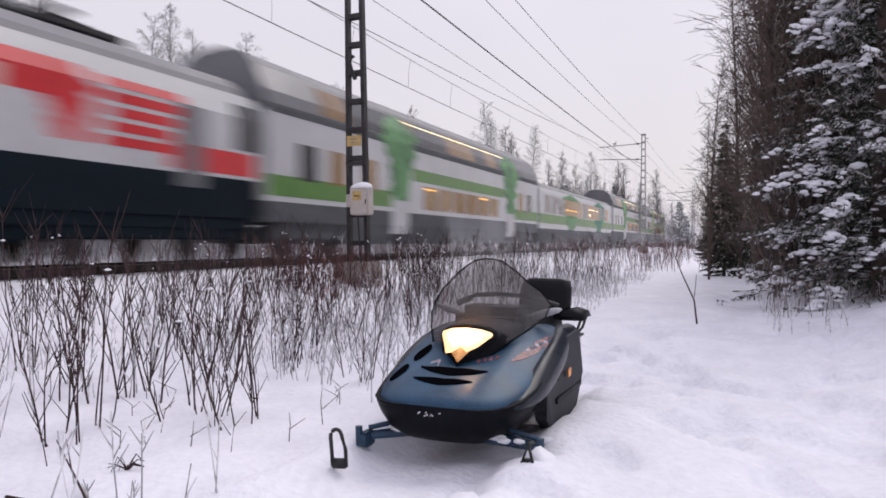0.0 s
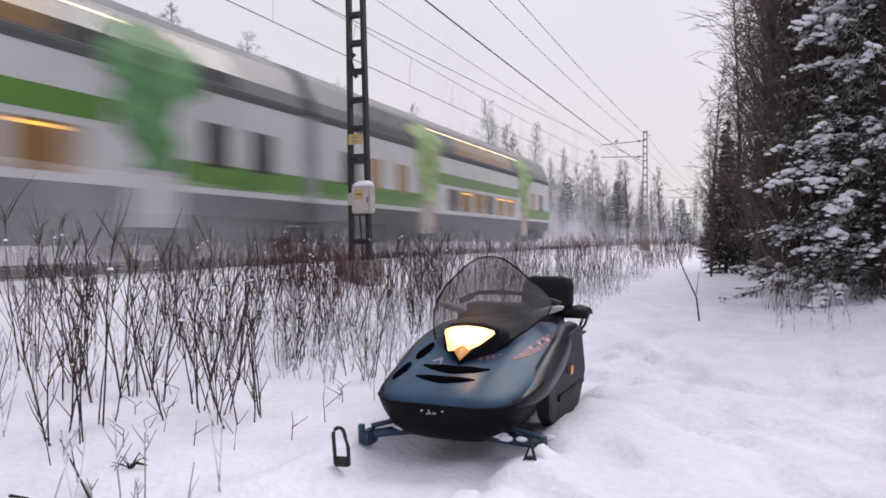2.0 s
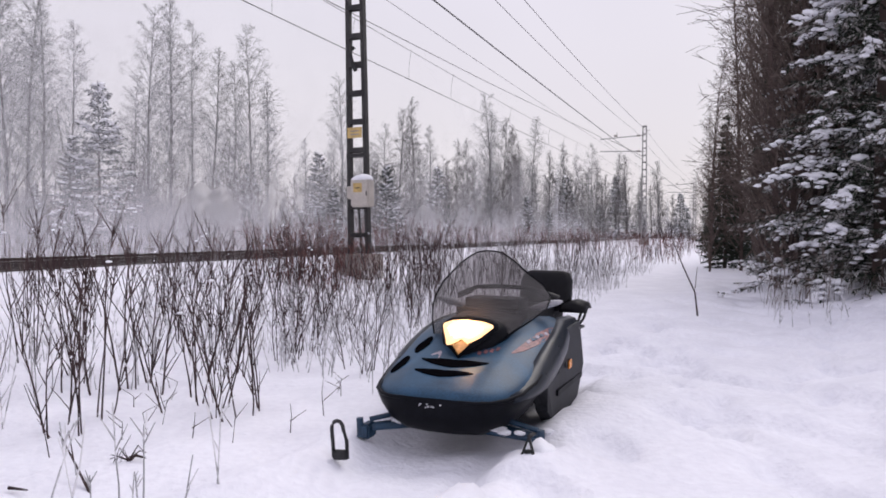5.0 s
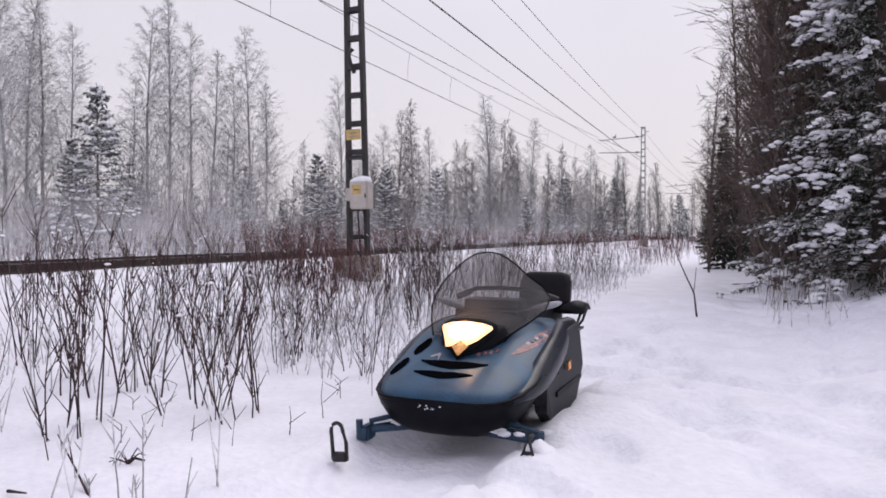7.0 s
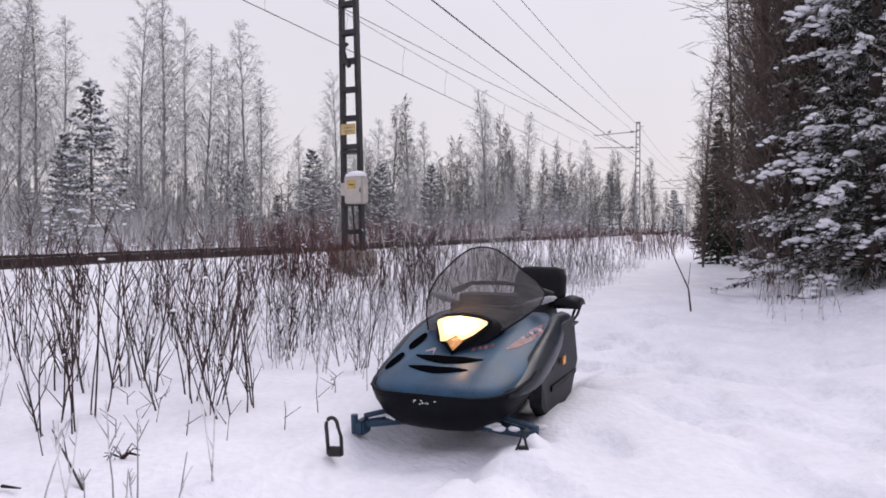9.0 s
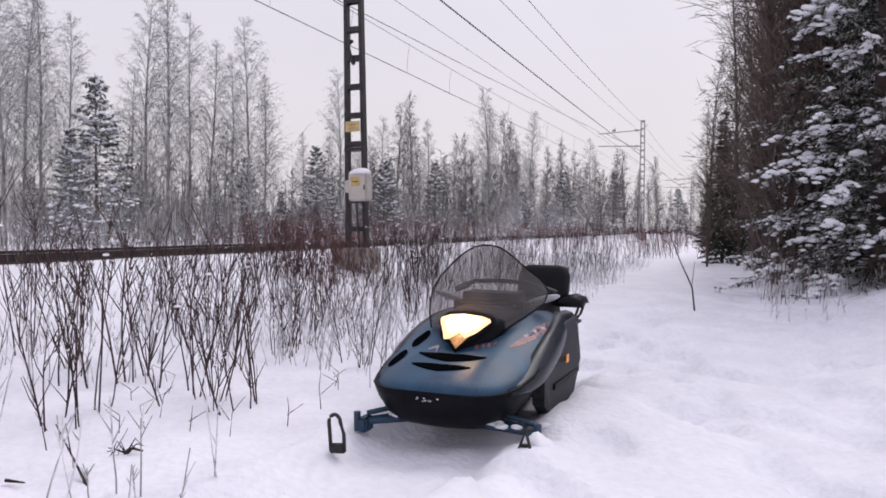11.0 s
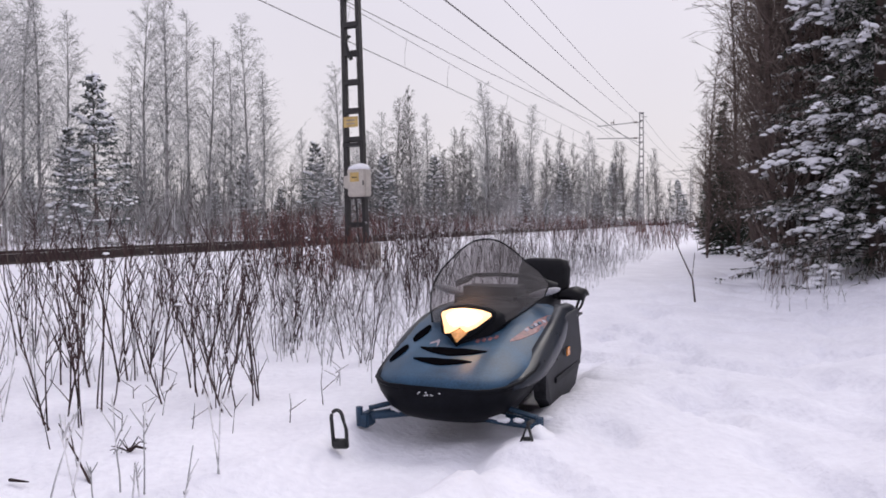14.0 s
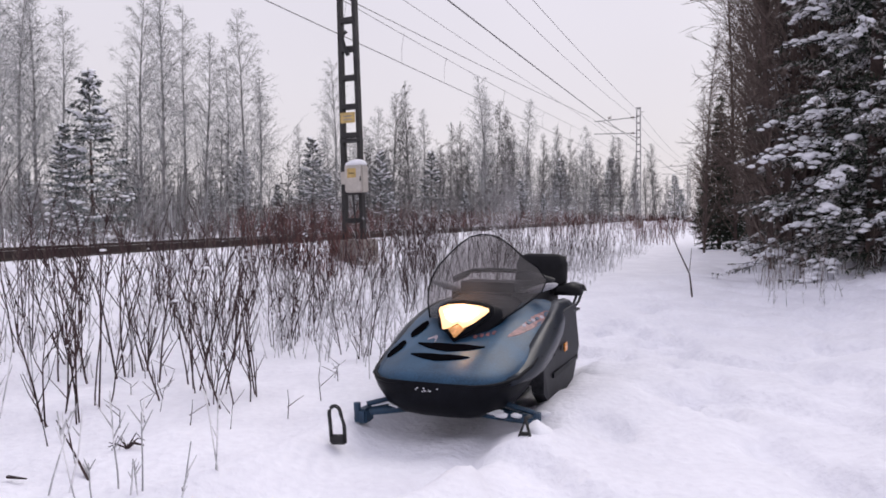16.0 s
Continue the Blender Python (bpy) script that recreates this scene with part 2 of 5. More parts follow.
def ground_height(x, y):
    q = Vector((x, y, 0)) - TA
    p, s = q.dot(TN), q.dot(TD)
    z = 0.57 * smooth(6.5, 0.2, p) if p > -1.6 else 0.57 - 0.3 * smooth(-3.2, -7.0, p)
    rough = 0.25 + 0.75 * smooth(8.0, 6.0, p)
    near = smooth(120, 40, abs(y) + abs(x))
    z += near * (0.09 * rough + 0.03) * noise.noise((x * 0.45, y * 0.45, 3.1))
    z += near * 0.035 * (0.5 + rough) * noise.noise((x * 1.7, y * 1.7, 9.0))
    z += near * 0.012 * noise.noise((x * 5.0, y * 5.0, 1.0))
    if p > 10.6:
        z += 0.35 * smooth(10.6, 14.0, p)
    if -3.4 < p < 0.2:
        z = 0.575 + 0.02 * noise.noise((s * 0.7, p * 2, 2.0))
    # wind-packed swells of the trail
    if 0 < y < 24 and p > 7:
        k = smooth(8.4, 9.6, p) * smooth(24, 16, y)
        f = noise.noise((x * 2.2 + y * 0.6, y * 1.3, 5.5))
        z -= 0.10 * k * smooth(0.08, 0.42, f)
        z += 0.06 * k * noise.noise((x * 0.9 - y * 0.4, y * 0.8, 8.5))
    # footprints
    for fx, fy, fa, depth in PRINTS.get((int(x // 0.6), int(y // 0.6)), ()):
        u, v = x - fx, y - fy
        a = (u * math.cos(fa) + v * math.sin(fa)) / 0.17
        b = (-u * math.sin(fa) + v * math.cos(fa)) / 0.095
        d = a * a + b * b
        if d < 6:
            z += depth * (0.35 * math.exp(-(d - 1.9) ** 2) - math.exp(-d * d * 0.8))
    # the lane pressed by the sled, curving off ahead of it, and the banks its skis threw up
    c = math.cos(radians(SLED_TURN)), math.sin(radians(SLED_TURN))
    u, v = x - SLED_O.x, y - SLED_O.y
    lx, ly = u * c[0] + v * c[1], -u * c[1] + v * c[0]
    if -3.2 < ly < 3.5:
        bend = lx + 0.22 * min(0.0, ly + 0.1) ** 2
        k = smooth(-3.0, -0.6, ly)
        z -= 0.10 * k * smooth(0.56, 0.26, abs(bend))
        z -= 0.04 * k * smooth(0.12, 0.04, abs(bend - 0.30)) * smooth(0.4, 0.0, ly)
        z += 0.05 * smooth(0.28, 0.0, abs(bend - 0.52 - 0.2 * smooth(-0.35, 0.1, ly))) * smooth(-3.0, -0.3, ly) * smooth(1.7, 0.4, ly) * (1 + 0.2 * noise.noise((x * 5, y * 5, 4.0)))
        z += 0.04 * smooth(0.14, 0.0, abs(bend + 0.58)) * smooth(-1.6, -0.3, ly) * smooth(1.0, 0.4, ly)
    return z


def spread(lo, hi, step, far):
    """Grid lines: even between lo and hi, wider and wider outside."""
    inner = list(np.arange(lo, hi + step / 2, step))
    left, right, d = [], [], step
    a, b = inner[0], inner[-1]
    while b < far:
        d *= 1.16
        a, b = a - d, b + d
        left.append(a)
        right.append(b)
    return left[::-1] + inner + right


def make_ground():
    xs, ys = spread(-6.0, 7.5, 0.07, 1500), spread(2.4, 15.0, 0.07, 1500)
    verts = [(x, y, ground_height(x, y)) for y in ys for x in xs]
    n = len(xs)
    faces = [(j * n + i, j * n + i + 1, (j + 1) * n + i + 1, (j + 1) * n + i) for j in range(len(ys) - 1) for i in range(n - 1)]
    g = raw("ground", verts, faces, SNOW, smooth=True)
    return tagged(g, "trodden white snow field along a railway line", "snow ground", kind="structure")


make_ground()

# ---- railway track ----


def make_rails():
    for p, word in ((-0.85, "near"), (-2.38, "far")):
        rail = thing("rail", track_pose(p, 0, RAIL_Z), "rusty brown steel rail lying on the snowy track bed", "rail", "rails of the track", "structure")
        web = [(-0.07, -0.17), (0.07, -0.17), (0.07, -0.155), (0.012, -0.135), (0.012, -0.04), (0.036, -0.03), (0.036, -0.004), (-0.036, -0.004), (-0.036, -0.03), (-0.012, -0.04), (-0.012, -0.135), (-0.07, -0.155)]
        part("rail_web", prism(bmesh.new(), web, "x", -750, 420), RUST, rail)
        part("rail_head", boxed(-750, 420, -0.03, 0.03, -0.005, 0.0), RAILTOP, rail, "bright polished running surface")
make_rails()

# ---- the train ----
SPEED = 38.9
COACH = 26.4


def bogie(parent, x, half, wheels=2, gap=2.5, r=0.46):
    h = r - (TRAIN_Z - RAIL_Z)
    b = part("bogie", boxed(x - gap / 2 - 0.7, x + gap / 2 + 0.7, -1.15, 1.15, h - 0.05, h + 0.38, bevel=0.05), SKIRT, parent, "grimy dark steel bogie frame")
    for k in range(wheels):
        for y in (-0.78, 0.78):
            cx = x - gap / 2 + gap * k / (wheels - 1)
            w = part("wheel", disc(bmesh.new(), (cx, y, h), r, "y", 0.065), STEEL, b)
            part("axle_box", boxed(cx - 0.16, cx + 0.16, y - 0.22 if y < 0 else y + 0.08, y - 0.08 if y < 0 else y + 0.22, h - 0.16, h + 0.16, bevel=0.03), SKIRT, w)


def half_width(z, profile):
    zs, ws = zip(*profile)
    return float(np.interp(z, zs, ws))


def band(profile, z0, z1, x0, x1, out=0.0):
    """A slice of the coach body between two heights."""
    zs = [z0] + [z for z, _ in profile if z0 < z < z1] + [z1]
    ring = [(-half_width(z, profile) - out, z) for z in zs] + [(half_width(z, profile) + out, z) for z in reversed(zs)]
    return prism(bmesh.new(), ring, "x", x0, x1)


def on_side(profile, x0, x1, z0, z1, proud=0.02, thick=0.03):
    """A panel that follows the side of the body that faces the path."""
    zs = [z0] + [z for z, _ in profile if z0 < z < z1] + [z1]
    ring = [(-half_width(z, profile) - proud, z) for z in zs] + [(-half_width(z, profile) + thick, z) for z in reversed(zs)]
    return prism(bmesh.new(), ring, "x", x0, x1)


def blotch(profile, x, z, rx, rz, seed, proud=0.03):
    """A ragged printed patch that follows the side of the body."""
    bm = bmesh.new()
    rows = []
    for k in range(25):
        t = -1 + k / 12
        h = z + rz * t
        w = rx * (0.45 + 0.55 * smooth(-1, 0.6, t)) * (1 - 0.9 * smooth(0.75, 1.0, t)) + 0.02
        jag = [1 + 0.7 * noise.noise((seed, t * 4.5, q)) for q in (0.0, 7.0)]
        y = -half_width(h, profile)
        rows.append([(x - w * jag[0], y - proud, h), (x - 0.3 * w, y - proud, h), (x + 0.3 * w, y - proud, h), (x + w * jag[1], y - proud, h), (x + w * jag[1], y + 0.02, h), (x - w * jag[0], y + 0.02, h)])
    return loft(bm, rows)


DD = [(0.28, 1.42), (0.9, 1.55), (3.70, 1.55), (4.1, 1.48), (4.72, 1.18), (5.0, 0.85), (5.15, 0.5), (5.2, 0.2)]
SD = [(0.3, 1.45), (1.0, 1.6), (3.3, 1.58), (3.6, 1.5), (3.85, 1.2), (4.0, 0.7), (4.05, 0.25)]


def art(coach, profile, x, print_mat, top, seed):
    """The leafy green artwork printed round the doors."""
    d = part("door", on_side(profile, x - 0.65, x + 0.65, 0.62, 2.75, 0.012), WHITE if print_mat is not LIME else BLIND, coach, "pale sliding entrance door")
    part("door_window", on_side(profile, x - 0.32, x + 0.32, 1.75, 2.55, 0.02), PANE, d)
    part("door_artwork", blotch(profile, x, (top + 1.75) / 2, 1.2, (top - 1.75) / 2, seed * 1.7, 0.035), print_mat, coach, "printed leafy green artwork")
    part("step", boxed(x - 0.6, x + 0.6, -1.62, -1.45, 0.42, 0.5), SKIRT, coach)


def double_decker(s, seed, print_mat, tail=False):
    L = COACH - 0.5
    c = thing("double_deck_coach", track_pose(-1.6, s, TRAIN_Z), "white and green double-deck railway coach with grey upper deck", "railway coach", "coaches of the train")
    part("underframe", band(DD, 0.28, 1.36, 3.9, L - 3.9), SKIRT, c, "grimy dark grey skirt")
    part("end_underframe", band(DD, 0.85, 1.36, 0, 3.9), SKIRT, c)
    part("end_underframe", band(DD, 0.85, 1.36, L - 3.9, L), SKIRT, c)
    part("lower_wall", band(DD, 1.36, 3.70, 0, L), WHITE, c, "white lower deck wall")
    part("upper_wall", band(DD, 3.70, 4.80, 0, L), COACHGREY, c, "dark grey upper deck wall")
    part("waist_band", on_side(DD, 0.0, L, 3.56, 3.78, 0.006), SKIRT, c, "darker grey band under the upper windows")
    part("roof", band(DD, 4.80, 5.2, 0.0, L), ROOFGREY, c, "pale grey roof dusted with snow")
    part("end_wall", band(DD, 3.7, 5.12, -0.05, -0.003), COACHGREY, c, "dark grey end wall")
    part("stripe", on_side(DD, 8.6, L - 6.4, 2.50, 2.93, 0.008), GREEN, c, "leaf green stripe")
    for a, b in ((0.02, 6.9), (L - 5.0, L - 0.02)):
        part("stripe", on_side(DD, a, b, 1.50, 2.02, 0.008), GREEN, c, "leaf green stripe")
    for x in (7.6, L - 5.3):
        art(c, DD, x, print_mat, 4.65, seed + int(x))
    rng = random.Random(seed)
    x = 9.6
    while x < L - 7.4:
        lit = rng.random() < 0.85
        w = part("window", on_side(DD, x, x + 1.1, 1.52, 2.36, 0.012), LITPANE if lit else PANE, c)
        if lit and rng.random() < 0.6:
            part("window_lamp", on_side(DD, x + 0.1, x + 1.0, 2.24, 2.30, 0.018), AMBER, w, "amber ceiling lamp behind the glass")
        if rng.random() < 0.7:
            part("blind", on_side(DD, x + 1.13, x + 1.5, 1.52, 2.36, 0.010), BLIND, c)
        x += 1.56
    x = 2.6
    while x < L - 3.4:
        w = part("upper_window", on_side(DD, x, x + 1.5, 3.82, 4.60, 0.012), LITPANE if rng.random() < 0.55 else PANE, c)
        if 6 < x < L - 7:
            part("lamp_strip", on_side(DD, x + 0.02, x + 1.48, 4.48, 4.52, 0.02), LAMPSTRIP, w, "lit ceiling lamp behind the glass")
        x += 1.58
    for a in (1.4, L - 2.3):
        part("window", on_side(DD, a, a + 0.9, 1.95, 2.9, 0.012), PANE, c)
    for a in (3.0, 5.0, L - 3.9):
        part("window", on_side(DD, a, a + 0.8, 1.95, 2.9, 0.012), LITPANE if seed % 2 else PANE, c)
    for a in np.arange(0.1, L, 1.58):
        part("roof_rib", band([(z, w) for z, w in DD], 4.78, 5.2, a, a + 0.05, 0.02), ROOFGREY, c)
    part("gangway", boxed(L, L + 0.5, -0.65, 0.65, 0.9, 3.3, bevel=0.04), BLACK, c, "black rubber gangway bellows") if not tail else part("tail_lamp", boxed(L, L + 0.05, -1.3, -1.1, 1.5, 1.65), RED, c)
    for x in (2.9, L - 2.9):
        bogie(c, x, 1.2)
        part("bogie_skirt", boxed(x - 2.4, x + 2.4, -1.40, -1.30, 0.42, 0.95, bevel=0.03), SKIRT, c, "snow-caked bogie cover")
    return c


def dining_car(s):
    L = COACH - 0.5
    c = thing("dining_coach", track_pose(-1.6, s, TRAIN_Z), "white and green single-deck dining coach with amber-lit windows", "railway coach", "coaches of the train")
    part("underframe", band(SD, 0.3, 1.15, 3.9, L - 3.9), SKIRT, c, "grimy dark grey skirt")
    part("end_underframe", band(SD, 0.9, 1.15, 0, 3.9), SKIRT, c)
    part("end_underframe", band(SD, 0.9, 1.15, L - 3.9, L), SKIRT, c)
    part("wall", band(SD, 1.15, 3.55, 0, L), WHITE, c, "white coach wall")
    part("roof", band(SD, 3.55, 4.05, 0, L), ROOFGREY, c, "pale grey roof dusted with snow")
    part("stripe", on_side(SD, 0.02, L - 0.02, 1.46, 2.02, 0.008), GREEN, c, "leaf green stripe")
    for x0 in (8.8, 19.6):
        part("artwork", blotch(SD, x0, 2.35, 2.4, 1.2, x0, 0.016), LEAF if x0 < 10 else DARKGREEN, c, "printed deep green artwork")
    for x, mat in ((1.4, DULLPANE), (3.2, DULLPANE), (5.0, DULLPANE), (6.75, DININGPANE), (8.2, DININGPANE), (9.65, DININGPANE), (11.3, LITPANE), (13.0, DULLPANE), (14.8, DININGPANE), (16.3, DININGPANE), (17.8, DININGPANE), (19.3, PANE), (21.2, PANE), (22.9, LITPANE)):
        w = part("window", on_side(SD, x, x + 1.3, 2.1, 3.15, 0.022), mat, c)
        if mat is DININGPANE:
            part("window_lamp", on_side(SD, x + 0.15, x + 1.1, 2.44 if x < 11 else 2.78, 2.50 if x < 11 else 2.84, 0.028), AMBER if x < 11 else LAMPSTRIP, w, "amber lamp behind the glass")
    # glowing plate set on the glass for the bright patch in the window
    part("bright_patch", on_side(SD, 15.2, 15.8, 2.32, 2.46, 0.032), LAMPSTRIP, c, "bright glowing patch on the dining window")
    part("gangway", boxed(L, L + 0.5, -0.65, 0.65, 0.9, 3.3, bevel=0.04), BLACK, c, "black rubber gangway bellows")
    for x in (2.9, L - 2.9):
        bogie(c, x, 1.2)
        part("bogie_skirt", boxed(x - 2.4, x + 2.4, -1.42, -1.32, 0.36, 0.95, bevel=0.03), SKIRT, c, "snow-caked bogie cover")
    return c


LOCO = [(0.9, 1.5), (1.7, 1.53), (3.2, 1.53), (3.9, 1.3), (4.15, 1.0), (4.25, 0.5)]


def locomotive(s):
    L = 18.6
    c = thing("locomotive", track_pose(-1.6, s, TRAIN_Z), "white and red electric locomotive with raised pantograph", "locomotive")
    part("lower_body", band(LOCO, 0.9, 1.78, 0.3, L - 0.3), NAVY, c, "dark navy lower body")
    part("body", band(LOCO, 1.78, 3.75, 0.15, L - 0.15), WHITE, c, "white upper body")
    part("roof", band(LOCO, 3.75, 4.25, 0.6, L - 0.6), ROOFGREY, c)
    part("stripe", on_side(LOCO, 15.5, L - 0.3, 1.86, 2.38, 0.008), RED, c, "signal red stripe")
    part("upper_stripe", on_side(LOCO, 1.0, 13.4, 2.80, 3.45, 0.008), RED, c, "signal red stripe")
    for k in range(5):
        z = 2.12 + k * 0.27
        part("emblem_bar", on_side(LOCO, 14.0 - 0.12 * abs(k - 2), 15.5 + 0.1 * k, z, z + 0.18, 0.010), RED, c, "red emblem bar")
    part("emblem_curve", blotch(LOCO, 13.1, 2.7, 0.5, 0.6, 2.0, 0.009), RED, c, "red emblem curve")
    for x in (3.0, 5.5, 8.0, 10.4):
        part("grille", on_side(LOCO, x, x + 1.3, 2.75, 3.15, 0.012), GREYBOX, c)
    part("cab_window", on_side(LOCO, L - 1.0, L - 0.2, 2.45, 3.5, 0.012), PANE, c)
    part("cab_door", on_side(LOCO, L - 2.8, L - 2.1, 1.5, 3.2, 0.012), COACHGREY, c)
    part("cab_end", boxed(L - 0.2, L + 0.1, -1.35, 1.35, 0.9, 3.7, bevel=0.08), NAVY, c)
    part("fuel_box", boxed(5.8, 12.8, -1.35, 1.35, 0.35, 0.95, bevel=0.05), NAVY, c)
    for x in (3.3, L - 3.3):
        bogie(c, x, 1.2, 2, 3.0, 0.55)
        part("bogie_frame", boxed(x - 2.6, x + 2.6, -1.42, -1.28, 0.40, 1.0, bevel=0.04), NAVY, c)
    part("side_sill", boxed(0.3, L - 0.3, -1.45, 1.45, 0.62, 0.95, bevel=0.03), NAVY, c)
    for x in (4.0, L - 4.4):
        p = part("pantograph", boxed(x - 1.1, x + 1.1, -0.7, 0.7, 4.3, 4.42, bevel=0.02), STEEL, c, "dark steel pantograph")
        up = 1.45 if x < 9 else 0.2
        bm = bmesh.new()
        for y in (-0.45, 0.45):
            tube(bm, [(x - 0.9, y, 4.4), (x + 0.8, y * 0.8, 4.4 + up * 0.5), (x - 0.5, y * 0.6, 4.4 + up)], 0.035, 6)
        part("pantograph_arm", bm, STEEL, p)
        part("contact_strip", boxed(x - 0.7, x - 0.3, -0.8, 0.8, 4.4 + up, 4.46 + up, bevel=0.01), STEEL, p)
    for x in (6.8, 9.0, 11.2):
        part("roof_box", boxed(x, x + 1.5, -0.8, 0.8, 4.22, 4.45, bevel=0.04), SKIRT, c)
    return c


TRAIN = []
for make, s, args in ((double_decker, 0.0, (3, LEAF)), (dining_car, 26.2, ()), (double_decker, 53.5, (8, LEAF)), (double_decker, 80.0, (15, LIME, True))):
    TRAIN.append((make(s, *args), s))
TRAIN.append((locomotive(-18.75), -18.75))

# ---- masts and wires ----


def lattice_mast(x, y, base, height, lean, arm, foot=0.42, head=0.28, mat=STEEL):
    """Two channel chords tied by flat battens; local x points away from the line, -x over the track."""
    m = thing("catenary_mast", pose(x, y, base, 0, lean, TURN - 90), "dark riveted steel lattice mast carrying railway wires", "catenary mast", "masts along the line")
    for sx in (-1, 1):
        bm = bmesh.new()
        loft(bm, [[(sx * w / 2 - 0.04, -0.07, z), (sx * w / 2 + 0.04, -0.07, z), (sx * w / 2 + 0.04, 0.07, z), (sx * w / 2 - 0.04, 0.07, z)] for z, w in ((0, foot), (height, head))])
        part("chord", bm, mat, m)
    z = 0.35
    while z < height - 0.1:
        w = foot + (head - foot) * z / height
        part("batten", boxed(-w / 2, w / 2, -0.085, -0.068, z, z + 0.10), mat, m)
        part("batten", boxed(-w / 2, w / 2, 0.068, 0.085, z, z + 0.10), mat, m)
        z += 0.60
    part("cap", boxed(-head / 2 - 0.06, head / 2 + 0.06, -0.12, 0.12, height, height + 0.04), mat, m)
    bm = bmesh.new()
    for z0, z1 in ((height - 0.75, height - 0.95), (height - 2.1, height - 2.0)):
        tube(bm, [(0, 0, z0), (-arm, 0, z1)], 0.04, 6)
    tube(bm, [(0, 0, height - 2.6), (-arm * 0.85, 0, height - 0.9)], 0.025, 6)
    tube(bm, [(0.1, 0, height - 0.35), (0.45, 0, height - 0.35)], 0.03, 6)
    part("bracket_arm", bm, mat, m, "tubular bracket reaching over the track")
    for xx, zz in ((-0.4, height - 0.76), (-0.4, height - 2.08), (-arm * 0.62, height - 0.70)):
        bm = bmesh.new()
        for k in range(4):
            disc(bm, (xx - 0.07 * k, 0, zz), 0.085, "x", 0.02, 10)
        part("insulator", bm, CERAMIC, m, "brown ribbed insulator")
    bm = bmesh.new()
    tube(bm, [(-arm * 0.62, 0, height - 0.8), (-arm * 0.62, 0, height - 0.45)], 0.03, 6)
    part("wire_clamp", bm, mat, m)
    part("foundation", boxed(-0.4, 0.4, -0.35, 0.35, -0.9, 0.0, bevel=0.04), CONCRETE, m, "weathered concrete footing")
    return m


def mast_fittings(m):
    """Equipment box, snow cap and plates on the near mast; -y faces the path."""
    b = part("equipment_box", boxed(0.02, 0.44, -0.40, -0.12, 0.98, 1.55, bevel=0.025), GREYBOX, m, "pale grey equipment box with a snow cap")
    part("box_door", boxed(0.04, 0.42, -0.413, -0.402, 1.0, 1.53, bevel=0.004), GREYBOX, b)
    part("warning_plate", boxed(0.10, 0.30, -0.422, -0.415, 1.28, 1.47), YELLOW, b, "yellow warning plate")
    part("plate_mark", boxed(0.14, 0.26, -0.426, -0.4225, 1.36, 1.38), STEEL, b)
    part("latch", boxed(0.39, 0.41, -0.43, -0.415, 1.2, 1.3), STEEL, b)
    part("side_box", boxed(-0.13, 0.0, -0.3, -0.12, 1.16, 1.42, bevel=0.02), GREYBOX, b)
    bm = bmesh.new()
    bmesh.ops.create_icosphere(bm, subdivisions=3, radius=1)
    for v in bm.verts:
        v.co = (0.23 + v.co.x * 0.24, -0.265 + v.co.y * 0.18, 1.55 + max(v.co.z, -0.15) * 0.11 * (1 + 0.2 * v.co.x))
    part("snow_cap", bm, CLUMP, b, "rounded snow cap", smooth=True)
    part("number_plate", boxed(-0.19, 0.15, -0.105, -0.095, 2.45, 2.67), YELLOW, m, "yellowed number plate with worn marks")
    for z in (2.51, 2.58):
        part("plate_bar", boxed(-0.12, 0.08, -0.110, -0.106, z, z + 0.025), CONCRETE, m)
    part("clamp", boxed(-0.22, 0.22, -0.12, 0.12, 2.05, 2.12), STEEL, m)
    bm = bmesh.new()
    tube(bm, [(0.0, -0.10, 4.35), (-0.06, -0.16, 4.2), (-0.02, -0.14, 4.0), (0.04, -0.10, 3.85)], 0.045, 8)
    part("cable_loop", bm, BLACK, m)
    bm = bmesh.new()
    tube(bm, [(0.1, -0.2, 1.0), (0.08, -0.12, 0.6), (0.1, -0.1, 0.0)], 0.02, 6)
    part("conduit", bm, STEEL, m)


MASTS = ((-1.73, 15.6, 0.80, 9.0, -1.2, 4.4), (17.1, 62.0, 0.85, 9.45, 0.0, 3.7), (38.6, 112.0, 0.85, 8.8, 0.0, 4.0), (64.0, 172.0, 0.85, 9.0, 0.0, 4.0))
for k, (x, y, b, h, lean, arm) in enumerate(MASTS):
    # the near mast is dark, all the farther ones a paler grey
    m = lattice_mast(x, y, b, h, lean, arm, mat=STEEL if k == 0 else PALESTEEL)
    if k == 0:
        mast_fittings(m)

SPANS = (-150, -100, -52.4, -2.4, 47.7, 101.6, 160, 220, 280)


def wire(p, z, sag, r, label, name="wire", mat=WIRE):
    pts = []
    for a, b in zip(SPANS, SPANS[1:]):
        for k in range(12):
            t = k / 12
            pts.append(on_track(p, a + (b - a) * t, z - 4 * sag * t * (1 - t)))
    return tagged(part(name, tube(bmesh.new(), pts, r, 5), mat, None), label, "cable", "overhead wires")


